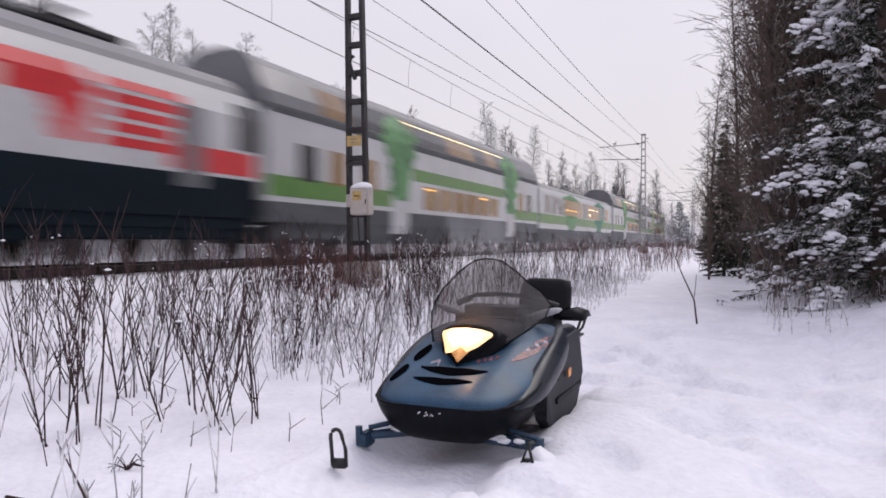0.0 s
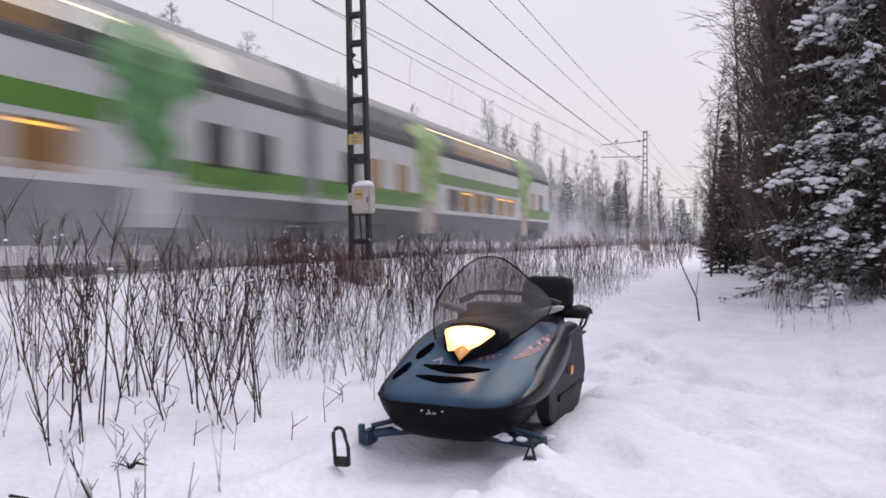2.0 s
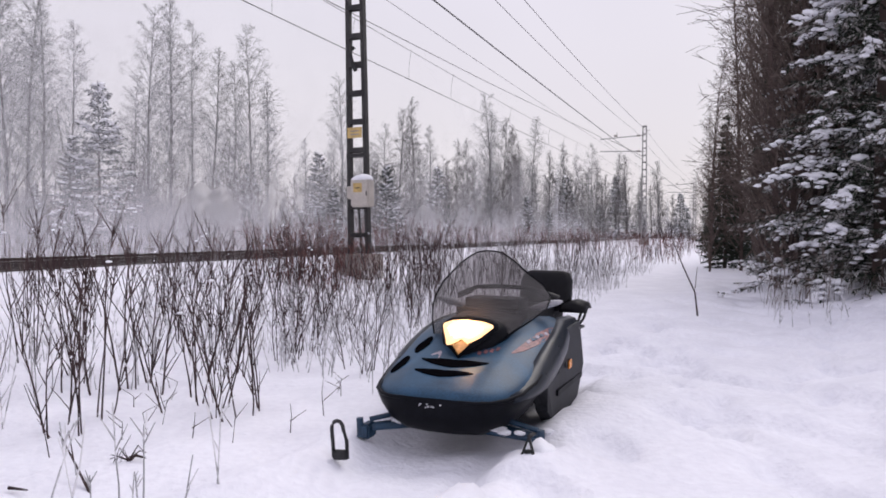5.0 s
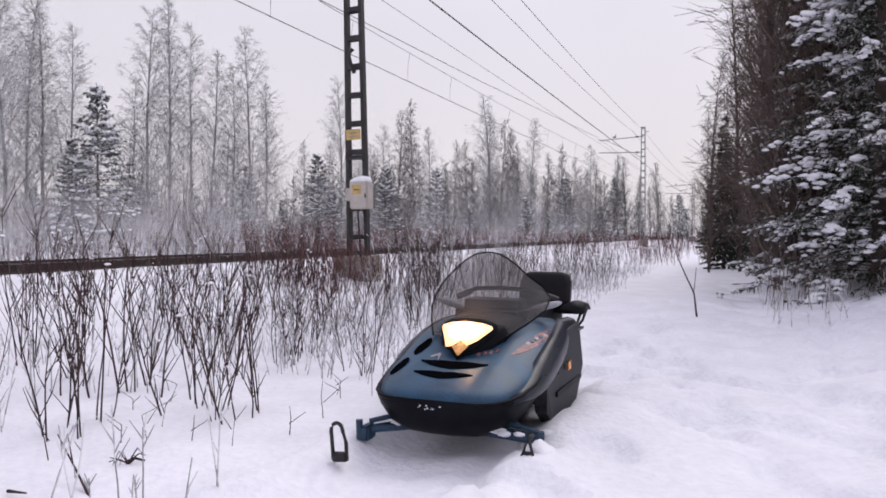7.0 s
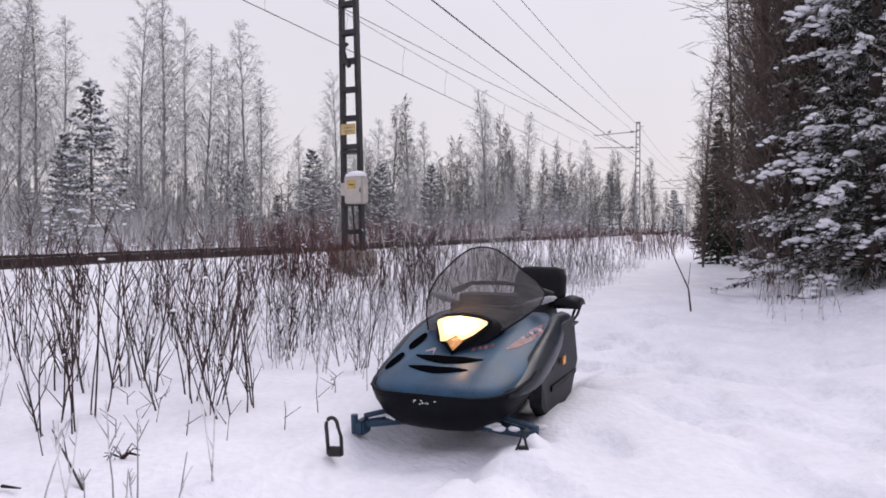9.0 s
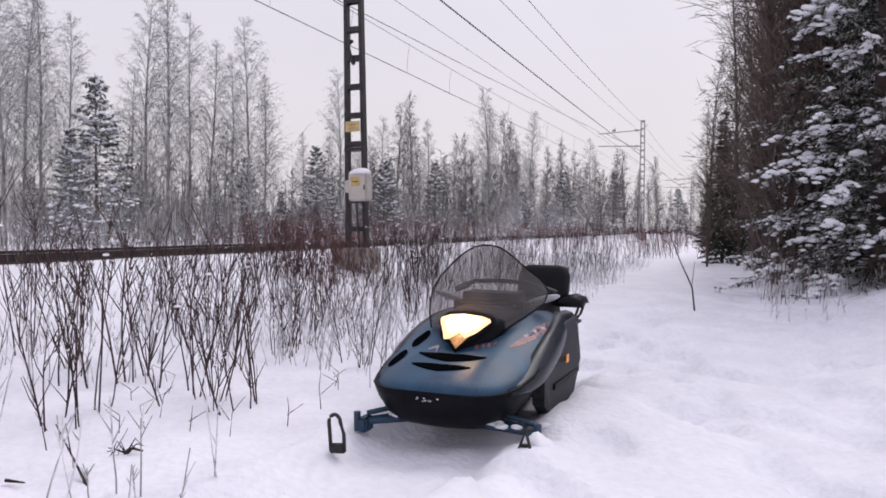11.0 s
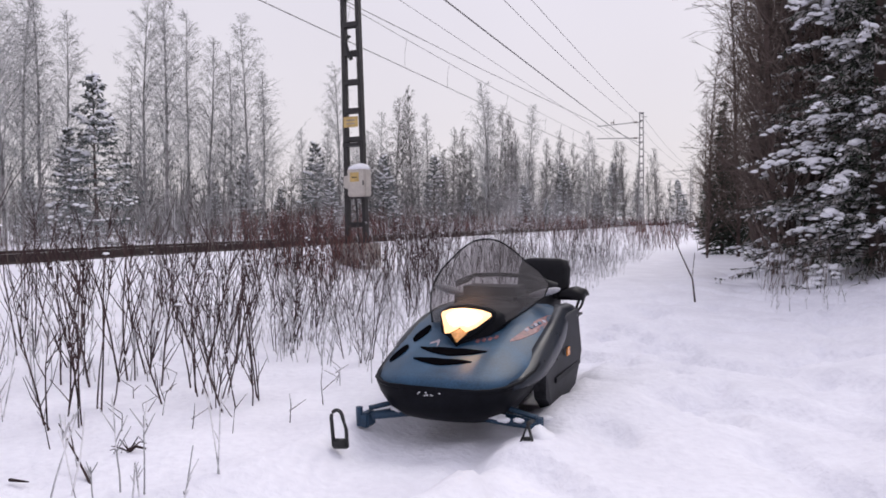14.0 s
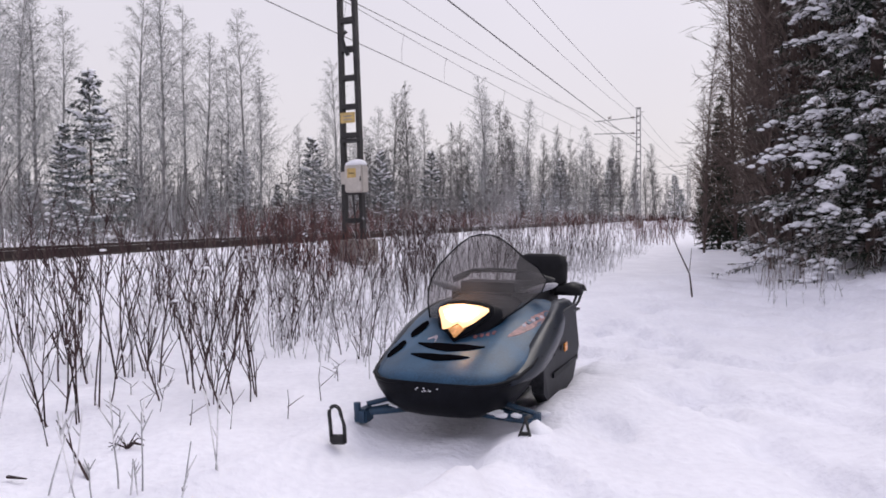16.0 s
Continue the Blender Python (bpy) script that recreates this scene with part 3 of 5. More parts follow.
wire(-1.6, 7.35, 0.04, 0.017, "dark contact wire strung above the railway track", "contact_wire")
wire(-1.6, 8.64, 0.22, 0.014, "thin messenger wire hung above the contact wire", "messenger_wire", THINWIRE)
wire(-0.3, 8.96, 0.07, 0.013, "thin grey auxiliary wire above the railway", "auxiliary_wire", THINWIRE)
wire(3.1, 7.36, 0.10, 0.024, "thick dark feeder cable strung between the masts", "feeder_cable")
wire(2.4, 9.87, 0.4, 0.015, "thin return wire on the mast tops", "return_wire", THINWIRE)
wire(3.45, 9.71, 0.32, 0.015, "thin return wire on the mast tops", "return_wire", THINWIRE)
line = [on_track(-1.6, -52.4, 8.7), on_track(-1.6, -2.4, 8.35), on_track(-1.3, 20, 8.85), on_track(-0.6, 47.7, 9.55), on_track(-0.9, 101.6, 9.4)]
tagged(part("tension_wire", tube(bmesh.new(), line, 0.017, 5), WIRE, None), "dark tension wire rising to the far mast's bracket", "cable", "overhead wires")
for s in np.arange(-16, 46, 4.6):
    a, b = (-2.4, 47.7) if s > -2.4 else (-52.4, -2.4)
    t = (s - a) / (b - a)
    top = 8.64 - 0.88 * t * (1 - t)
    bm = bmesh.new()
    tube(bm, [on_track(-1.5, s, top), on_track(-1.62, s + 0.05, (top + 7.34) / 2), on_track(-1.6, s, 7.34)], 0.006, 4)
    tagged(part("dropper_wire", bm, WIRE, None), "thin dropper between messenger and contact wire", "cable", "dropper wires")
bm = bmesh.new()
tube(bm, [on_track(-1.5, -6.0, 8.45), on_track(-1.3, -5.6, 7.6), on_track(-1.0, -5.0, 7.35), on_track(-0.6, -4.3, 7.6), on_track(-0.3, -3.6, 8.6)], 0.012, 5)
tagged(part("jumper_cable", bm, WIRE, None), "slack dark jumper cable looped beside the mast", "cable", "overhead wires")

# ---- snowmobile ----
BLUE = material("blue_hood_paint", (0.026, 0.068, 0.122), 0.40, 0.05, vary=0.35, scale=5, fine=80, bump=0.06, depth=0.002, coat=0.04, spec=0.22)
FAIRING = material("glossy_dark_fairing", (0.007, 0.011, 0.019), 0.33, vary=0.3, scale=8, fine=60, bump=0.04, depth=0.002, spec=0.3)
BELLY = material("black_plastic", (0.006, 0.0065, 0.009), 0.45, vary=0.4, scale=9, fine=70, bump=0.1, depth=0.003, spec=0.06)
VOID = material("dark_opening", (0.003, 0.003, 0.004), 0.9, vary=0.2, bump=0, spec=0.0)
SIDE = material("grey_side_panel", (0.016, 0.017, 0.021), 0.55, vary=0.5, scale=8, fine=60, bump=0.08, tint=(0.04, 0.041, 0.048), spec=0.15)
VINYL = material("black_vinyl", (0.006, 0.006, 0.008), 0.5, vary=0.3, scale=20, fine=150, bump=0.2, depth=0.002, spec=0.15)
ARM = material("blue_steel_arm", (0.016, 0.045, 0.085), 0.5, 0.1, vary=0.4, scale=12, fine=60, bump=0.1)
DECAL = material("faded_orange_decal", (0.20, 0.07, 0.08), 0.45, vary=0.6, scale=25, fine=90, bump=0, tint=(0.36, 0.16, 0.16))
PALE = material("pale_decal", (0.30, 0.28, 0.34), 0.45, vary=0.4, scale=25, fine=90, bump=0)
GREYTRIM = material("worn_grey_plastic", (0.33, 0.33, 0.36), 0.5, vary=0.3, scale=15, fine=60, bump=0.05)
LAMP = material("lit_headlamp", (0.9, 0.8, 0.6), 0.2, vary=0.02, bump=0, emit=(1.0, 0.55, 0.20), power=1.5)
LAMP_CORE = material("lamp_bulb_glow", (0.9, 0.9, 0.8), 0.2, vary=0.02, bump=0, emit=(1.0, 0.84, 0.58), power=9.0)
LAMP_LOW = material("dim_lamp_facet", (0.55, 0.30, 0.14), 0.25, vary=0.5, scale=30, fine=90, bump=0.1, emit=(1.0, 0.42, 0.10), power=0.35)
REFLECTOR = material("amber_reflector", (0.7, 0.25, 0.03), 0.25, vary=0.3, scale=40, fine=90, bump=0.1)


def smoky():
    m = bpy.data.materials.new("smoky_acrylic")
    m.use_nodes = True
    n, l = m.node_tree.nodes, m.node_tree.links
    n.clear()
    out, mix, clear, film = n.new("ShaderNodeOutputMaterial"), n.new("ShaderNodeMixShader"), n.new("ShaderNodeBsdfTransparent"), n.new("ShaderNodeBsdfPrincipled")
    clear.inputs["Color"].default_value = (0.50, 0.48, 0.48, 1)
    film.inputs["Base Color"].default_value, film.inputs["Roughness"].default_value = (0.20, 0.19, 0.19, 1), 0.2
    dirt, rng, co = n.new("ShaderNodeTexNoise"), n.new("ShaderNodeMapRange"), n.new("ShaderNodeTexCoord")
    dirt.inputs["Scale"].default_value, dirt.inputs["Detail"].default_value = 9.0, 5
    rng.inputs["To Min"].default_value, rng.inputs["To Max"].default_value = 0.16, 0.42
    l.new(co.outputs["Object"], dirt.inputs["Vector"])
    l.new(dirt.outputs["Fac"], rng.inputs["Value"])
    l.new(rng.outputs["Result"], mix.inputs["Fac"])
    l.new(clear.outputs[0], mix.inputs[1])
    l.new(film.outputs[0], mix.inputs[2])
    l.new(mix.outputs[0], out.inputs["Surface"])
    return m


SMOKE = smoky()
HY = (0.0, 0.03, 0.08, 0.16, 0.28, 0.45, 0.65, 0.85, 1.05, 1.25, 1.4)
HW = (0.15, 0.262, 0.338, 0.402, 0.452, 0.485, 0.50, 0.505, 0.50, 0.48, 0.44)
HB = (0.305, 0.30, 0.30, 0.305, 0.318, 0.355, 0.42, 0.48, 0.535, 0.575, 0.59)
HT = (0.33, 0.352, 0.37, 0.395, 0.43, 0.48, 0.55, 0.62, 0.665, 0.675, 0.66)
BB = (0.235, 0.165, 0.115, 0.075, 0.05, 0.04, 0.05, 0.07, 0.09, 0.12, 0.14)


def along(y, values):
    return float(np.interp(y, HY, values))


def hood_z(x, y):
    w, b, t = along(y, HW), along(y, HB), along(y, HT)
    k = min(1, abs(x) / w)
    ridge = 0.012 * math.exp(-((abs(x) - 0.20 - 0.1 * y) / 0.05) ** 2) * smooth(0.1, 0.4, y)
    return b + (t - b) * (1 - k ** 3.2) ** 0.62 + ridge


def patch(outline, lift=0.006):
    """A thin piece that follows the hood; outline is a list of (x, y0, y1) from one end to the other."""
    bm = bmesh.new()
    up = [[bm.verts.new((x, y0 + (y1 - y0) * k / 3, hood_z(x, y0 + (y1 - y0) * k / 3) + lift)) for k in range(4)] for x, y0, y1 in outline]
    dn = [[bm.verts.new((v.co.x, v.co.y, v.co.z - lift - 0.006)) for v in row] for row in up]
    for a, b in zip(up, up[1:]):
        for k in range(3):
            bm.faces.new((a[k], a[k + 1], b[k + 1], b[k]))
    for a, b, c, d in zip(up, up[1:], dn, dn[1:]):
        bm.faces.new((a[0], b[0], d[0], c[0]))
        bm.faces.new((a[3], b[3], d[3], c[3]))
    return bm


def lens(x0, x1, y, half, vee=0.0, n=13):
    out = []
    for k in range(n):
        t = -1 + 2 * k / (n - 1)
        h = half * max(0.05, 1 - abs(t) ** 2.2)
        yy = y + vee * abs(t)
        out.append((x0 + (x1 - x0) * k / (n - 1), yy - h, yy + h))
    return out


def make_ski(sled, sx, spindle, tip, belly, style):
    sp, tp = Vector(spindle), Vector(tip)
    way = (tp - sp).normalized()
    side = Vector((-way.y, way.x, 0))
    tail = sp - way * 0.55
    bm = bmesh.new()
    rings = []
    for p, z, w in ((tail, -0.13, 0.05), (sp, -0.13, 0.065), (tp - way * 0.16, -0.14, 0.06), (tp - way * 0.05, -0.14, 0.05), (tp, -0.13, 0.03)):
        c = Vector((p.x, p.y, z))
        rings.append([c - side * w, c - side * w + Vector((0, 0, 0.02)), c + side * w + Vector((0, 0, 0.02)), c + side * w])
    ski = part("ski", loft(bm, rings), BELLY, sled, "black ski sunk in the snow")
    bm = bmesh.new()
    base = Vector((tp.x, tp.y, 0.05)) - way * 0.06
    if style == "loop":
        arc = [base - side * 0.036 + Vector((0, 0, -0.05)), base - side * 0.036 + Vector((0, 0, 0.05)) + way * 0.015]
        for k in range(9):
            a = math.pi * k / 8
            arc.append(base + side * (-0.035 * math.cos(a)) + Vector((0, 0, 0.12 + 0.045 * math.sin(a))) + way * 0.03)
        arc += [base + side * 0.042 + Vector((0, 0, 0.05)), base + side * 0.046 + Vector((0, 0, -0.05))]
        tube(bm, arc, 0.011, 8)
        tube(bm, [base - side * 0.03 + Vector((0, 0, -0.035)), base + side * 0.04 + Vector((0, 0, -0.03))], 0.03, 8)
    else:
        top = base + Vector((0, 0, 0.11)) - way * 0.03
        tube(bm, [base - side * 0.05 + way * 0.05 + Vector((0, 0, -0.05)), top, base + side * 0.07 + way * 0.09 + Vector((0, 0, -0.06))], 0.012, 8)
        tube(bm, [base + Vector((0, 0, -0.05)), base + Vector((0, 0, 0.04))], 0.022, 8)
        tube(bm, [top, top - way * 0.16 + Vector((0, 0, -0.03))], 0.012, 8)
    part("ski_loop", bm, BLACK, ski, "black handling loop on the ski tip", smooth=True)
    bm = bmesh.new()
    box(bm, sp.x - 0.032, sp.x + 0.032, sp.y - 0.055, sp.y + 0.055, 0.01, 0.10, bevel=0.012)
    leg = part("ski_leg", bm, ARM, sled, "blue steel ski leg")
    bm = bmesh.new()
    tube(bm, [(sp.x + sx * 0.03, sp.y - 0.04, 0.02), (sp.x + sx * 0.035, sp.y - 0.04, 0.135)], 0.022, 8)
    part("spindle", bm, ARM, leg)
    b = Vector(belly)
    for dy, dz, r in ((0.0, 0.0, 0.024), (0.16, 0.0, 0.02), (0.07, 0.09, 0.016)):
        bm = bmesh.new()
        tube(bm, [(sp.x, sp.y + dy * 0.3, 0.07 + dz * 0.5), (b.x, b.y + dy, b.z + dz)], r, 8)
        part("suspension_arm", bm, ARM, sled, "blue tubular suspension arm")


def snow_lump(name, c, r, label, seed, category="snow lump"):
    bm = bmesh.new()
    bmesh.ops.create_icosphere(bm, subdivisions=3, radius=1)
    for v in bm.verts:
        k = 1 + 0.25 * noise.noise(v.co * 1.6 + Vector((seed, 0, 0)))
        v.co = Vector((v.co.x * r[0], v.co.y * r[1], v.co.z * r[2])) * k
    ob = part(name, bm, CLUMP, None, smooth=True)
    ob.matrix_basis = pose(*c)
    return tagged(ob, label, category, kind="stuff")


def make_sled():
    sled = thing("snowmobile", pose(SLED_O.x, SLED_O.y, -0.01, 0, 0, SLED_TURN), "blue and black snowmobile with its headlamp lit, parked on snow", "snowmobile")
    # hood
    bm = bmesh.new()
    n = 28
    rings = []
    fine_y = sorted(set(list(HY) + [0.015, 0.055, 0.12, 0.22, 0.36, 0.55, 0.75, 0.95, 1.15]))
    for y in fine_y:
        w, b = along(y, HW), along(y, HB)
        ring = []
        for k in range(n + 1):
            a = math.pi * k / n
            x = -w * math.copysign(abs(math.cos(a)) ** 0.8, math.cos(a))
            ring.append((x, y, hood_z(x, y) if 0 < k < n else b))
        rings.append(ring)
    loft(bm, rings, closed=False, caps=False)
    bmesh.ops.contextual_create(bm, geom=[v for v in bm.verts if v.co.y > 1.399])
    bmesh.ops.contextual_create(bm, geom=[v for v in bm.verts if v.co.y < 0.001])
    hood = part("hood", bm, BLUE, sled, "blue painted fibreglass hood", smooth=True)
    # belly pan
    bm = bmesh.new()
    rings = []
    for y in fine_y:
        if y > 0.66:
            break
        w, b, z = along(y, HW) * 1.015, along(y, HB), along(y, BB)
        h = b - z
        half = [(w, b + 0.004), (w + 0.012, b - 0.02), (w * 0.96, b - h * 0.35), (w * 0.80, b - h * 0.72), (w * 0.53, z + h * 0.04), (w * 0.2, z)]
        rings.append([(x, y - 0.012, q) for x, q in half] + [(-x, y - 0.012, q) for x, q in reversed(half)])
    loft(bm, rings)
    part("belly_pan", bm, BELLY, sled, "scuffed black plastic belly pan and bumper", smooth=True)
    bm = bmesh.new()
    tube(bm, [(-along(y, HW) * 1.03, y - 0.012, along(y, HB) - 0.002) for y in reversed(fine_y[1:12])] + [(along(y, HW) * 1.03, y - 0.012, along(y, HB) - 0.002) for y in fine_y[1:12]], 0.012, 6)
    part("bumper_trim", bm, BELLY, sled, smooth=True)
    rng = random.Random(2)
    for k in range(11):
        bm = bmesh.new()
        bmesh.ops.create_icosphere(bm, subdivisions=1, radius=1)
        x, z, r = rng.uniform(-0.07, 0.07), rng.uniform(0.255, 0.28), rng.uniform(0.002, 0.0055)
        for v in bm.verts:
            v.co = (x + v.co.x * r * 1.6, -0.013 + v.co.y * 0.006 + 0.5 * x * x, z + v.co.z * r)
        part("bumper_snow", bm, CLUMP, sled, "crumb of snow on the bumper")
    # inner chassis and side panels
    part("chassis", boxed(-0.34, 0.34, 0.5, 1.5, 0.13, 0.47, bevel=0.03), BLACK, sled)
    for sx in (-1, 1):
        bm = bmesh.new()
        outline = [(0.58, 0.40), (0.72, 0.30), (0.80, 0.10), (0.95, 0.0), (1.65, 0.0), (1.80, 0.26), (1.66, 0.60), (1.25, 0.583), (1.05, 0.54), (0.85, 0.485)]
        ring_in = [(sx * 0.40, y, z) for y, z in outline]
        ring_out = [(sx * (0.50 - 0.02 * (z < 0.2)), y, z) for y, z in outline]
        loft(bm, [ring_in, ring_out])
        panel = part("side_panel", bm, SIDE, sled, "dark grey side panel")
        for yy in (1.0, 1.2):
            part("panel_vent", boxed(*sorted((sx * 0.501, sx * 0.507)), yy, yy + 0.03, 0.32, 0.36), BLACK, panel)
        part("reflector", boxed(*sorted((sx * 0.501, sx * 0.511)), 1.28, 1.36, 0.30, 0.36, bevel=0.003), REFLECTOR, panel, "amber side reflector")
        bm = bmesh.new()
        prism(bm, [(0.30 * sx, 0.17), (0.50 * sx, 0.165), (0.50 * sx, 0.20), (0.30 * sx, 0.20)], "y", 1.0, 1.75)
        part("running_board", bm, BELLY, sled, "black footboard dusted with snow")
        part("board_snow", boxed(*sorted((sx * 0.32, sx * 0.48)), 1.62, 1.74, 0.20, 0.225, bevel=0.01), CLUMP, sled, "snow on the footboard")
    for sx in (-1, 1):
        bm = bmesh.new()
        rings = []
        for y in (0.20, 0.32, 0.46, 0.62, 0.80, 1.0, 1.2, 1.4, 1.56, 1.66):
            w, b, g = along(y, HW) + 0.02 * smooth(1.3, 1.66, y), along(y, HB), 0.25 + 0.85 * smooth(0.2, 0.75, y) - 0.35 * smooth(1.2, 1.66, y)
            rings.append([(sx * (w + o), y, b + h * g) for o, h in ((-0.11, -0.02), (-0.05, 0.066), (0.0, 0.046), (0.03, 0.0), (0.042, -0.055), (0.03, -0.115), (-0.012, -0.155), (-0.07, -0.17))])
        part("side_fairing", loft(bm, rings), FAIRING, sled, "glossy dark fairing curving under the hood edge", smooth=True)
    rng = random.Random(6)
    for x, y, z in [(0.26, 0.22, 0.115), (0.33, 0.24, 0.11), (0.38, 0.20, 0.105), (0.46, 0.24, 0.10), (0.36, 0.34, 0.13), (-0.30, 0.20, 0.10), (-0.24, 0.24, 0.11), (0.52, 0.62, 0.02)]:
        bm = bmesh.new()
        bmesh.ops.create_icosphere(bm, subdivisions=2, radius=1)
        r = rng.uniform(0.018, 0.04)
        for v in bm.verts:
            k = 1 + 0.4 * noise.noise(v.co * 2 + Vector((x * 30, y * 9, 0)))
            v.co = (x + v.co.x * r * 1.5 * k, y + v.co.y * r * k, z + v.co.z * r * 0.6 * k)
        part("arm_snow", bm, CLUMP, sled, "crumbly snow lying on the suspension arm", smooth=True)
    # slots and vents
    for y, x0, x1, h in ((0.35, -0.225, 0.22, 0.046), (0.215, -0.215, 0.17, 0.038)):
        part("air_slot", patch(lens(x0, x1, y, h, 0.03)), VOID, hood, "black air intake slot")
    for x, y, a in ((-0.375, 0.36, 0.10), (-0.31, 0.58, 0.10)):
        bm = patch([(x - 0.05 + 0.10 * k / 8, y - a * math.sin(math.pi * (0.08 + 0.84 * k / 8)) + 0.4 * (0.07 * k / 8), y + a * math.sin(math.pi * (0.08 + 0.84 * k / 8)) + 0.4 * (0.07 * k / 8)) for k in range(9)])
        part("side_vent", bm, VOID, hood, "black oval side vent")
    # stickers
    for pts in ([(0.31, 0.56, 0.58), (0.345, 0.60, 0.72), (0.38, 0.66, 0.90), (0.42, 0.76, 1.06), (0.45, 0.88, 1.14), (0.47, 1.0, 1.15)],):
        part("sticker", patch(pts, 0.003), DECAL, hood, "faded orange and pink flame sticker")
    for k in range(6):
        x, y = 0.365 + 0.016 * k, 0.735 + 0.05 * k
        part("sticker_mark", patch([(x - 0.012, y, y + 0.02), (x, y - 0.01, y + 0.03), (x + 0.012, y + 0.005, y + 0.025)], 0.006), BLUE if k % 2 else PALE, hood, "worn sticker lettering as bars")
    for k in range(4):
        x = 0.10 + 0.035 * k
        part("sticker_mark", patch([(x, 0.50 + 0.02 * k, 0.535 + 0.02 * k), (x + 0.025, 0.485 + 0.02 * k, 0.525 + 0.02 * k)], 0.004), DECAL, hood, "worn sticker lettering as bars")
    part("hood_mark", patch([(-0.19, 0.44, 0.455), (-0.15, 0.47, 0.505), (-0.135, 0.44, 0.49), (-0.125, 0.40, 0.41)], 0.004), PALE, hood, "pale chevron mark")
    # cowl and headlamp
    bm = bmesh.new()
    rings = []
    for y, w, z0, z1 in ((0.47, 0.02, 0.47, 0.505), (0.54, 0.10, 0.47, 0.56), (0.60, 0.175, 0.50, 0.64), (0.70, 0.225, 0.55, 0.695), (0.86, 0.255, 0.58, 0.71), (1.05, 0.265, 0.60, 0.725), (1.22, 0.23, 0.60, 0.72)):
        ring = []
        for k in range(17):
            a = math.pi * k / 16
            ring.append((-w * math.copysign(abs(math.cos(a)) ** 0.7, math.cos(a)), y, z0 + (z1 - z0) * math.sin(a) ** 0.6))
        rings.append(ring)
    loft(bm, rings)
    cowl = part("cowl", bm, BELLY, sled, "black headlamp cowl", smooth=True)

    def lamp_piece(name, outline, mat, out, label, parent, thick=0.03):
        bm = bmesh.new()
        f = [bm.verts.new((x, 0.435 + (z - 0.49) * 0.72 + 1.9 * x * x - out, z)) for x, z in outline]
        b = [bm.verts.new((v.co.x, v.co.y + thick, v.co.z)) for v in f]
        c0 = bm.verts.new((0, sum(v.co.y for v in f) / len(f) - 0.004, sum(z for _, z in outline) / len(outline)))
        for i in range(len(f)):
            j = (i + 1) % len(f)
            bm.faces.new((f[i], f[j], c0))
            bm.faces.new((f[i], f[j], b[j], b[i]))
        bm.faces.new(b)
        return part(name, bm, mat, parent, label, smooth=True)

    lamp_piece("lamp_surround", [(0.0, 0.475), (0.10, 0.545), (0.185, 0.635), (0.18, 0.672), (0.12, 0.705), (0.0, 0.72), (-0.12, 0.705), (-0.18, 0.672), (-0.185, 0.635), (-0.10, 0.545)], BELLY, 0.005, "", cowl, 0.06)
    lens_ob = lamp_piece("headlamp", [(0.0, 0.588), (0.045, 0.560), (0.10, 0.588), (0.172, 0.652), (0.165, 0.670), (0.105, 0.69), (0.0, 0.700), (-0.105, 0.69), (-0.165, 0.670), (-0.172, 0.652), (-0.125, 0.588), (-0.10, 0.545), (-0.06, 0.552)], LAMP, 0.016, "glowing warm white headlamp", cowl)
    lamp_piece("lamp_bulb", [(0.0, 0.614), (0.04, 0.602), (0.075, 0.615), (0.118, 0.648), (0.10, 0.664), (0.0, 0.677), (-0.10, 0.664), (-0.118, 0.648), (-0.088, 0.612), (-0.048, 0.598)], LAMP_CORE, 0.021, "brightest middle of the headlamp", lens_ob, 0.004)
    lamp_piece("lamp_facet", [(0.0, 0.500), (0.05, 0.555), (0.0, 0.580), (-0.055, 0.550)], LAMP_LOW, 0.015, "dim lower reflector facet", cowl)
    # windshield
    outline = ((0.0, 0.25, 0.60), (0.15, 0.345, 0.69), (0.3, 0.425, 0.785), (0.45, 0.435, 0.865), (0.6, 0.375, 0.94), (0.72, 0.285, 1.0), (0.83, 0.215, 1.055), (0.92, 0.145, 1.10), (0.97, 0.09, 1.125), (1.0, 0.03, 1.135))
    bm = bmesh.new()
    grid = []
    for v, w, z in outline:
        row = []
        for k in range(17):
            u = -1 + 2 * k / 16
            x = w * u
            row.append(Vector((x - 0.03, 0.575 + 0.52 * v + 1.9 * x * x, z - 0.25 * x * x)))
        grid.append(row)
    back = [[p + Vector((0, 0.005, 0.0)) for p in row] for row in grid]
    loft(bm, grid, closed=False, caps=False)
    shield = part("windshield", bm, SMOKE, sled, "smoky translucent windshield with dark rim", smooth=True)
    rim = [row[0] for row in grid] + grid[-1][1:-1] + [row[-1] for row in reversed(grid)]
    part("windshield_rim", tube(bmesh.new(), rim, 0.006, 6), BELLY, shield, "dark rubber rim", smooth=True)
    # dash, handlebar and mirrors
    part("dashboard", boxed(-0.27, 0.27, 1.0, 1.36, 0.60, 0.80, bevel=0.07), BELLY, sled, "black dashboard")
    bm = bmesh.new()
    tube(bm, [(-0.36, 1.42, 0.80), (-0.20, 1.32, 0.86), (0, 1.30, 0.87), (0.20, 1.32, 0.86), (0.36, 1.42, 0.80)], 0.016, 8)
    bars = part("handlebar", bm, BELLY, sled, smooth=True)
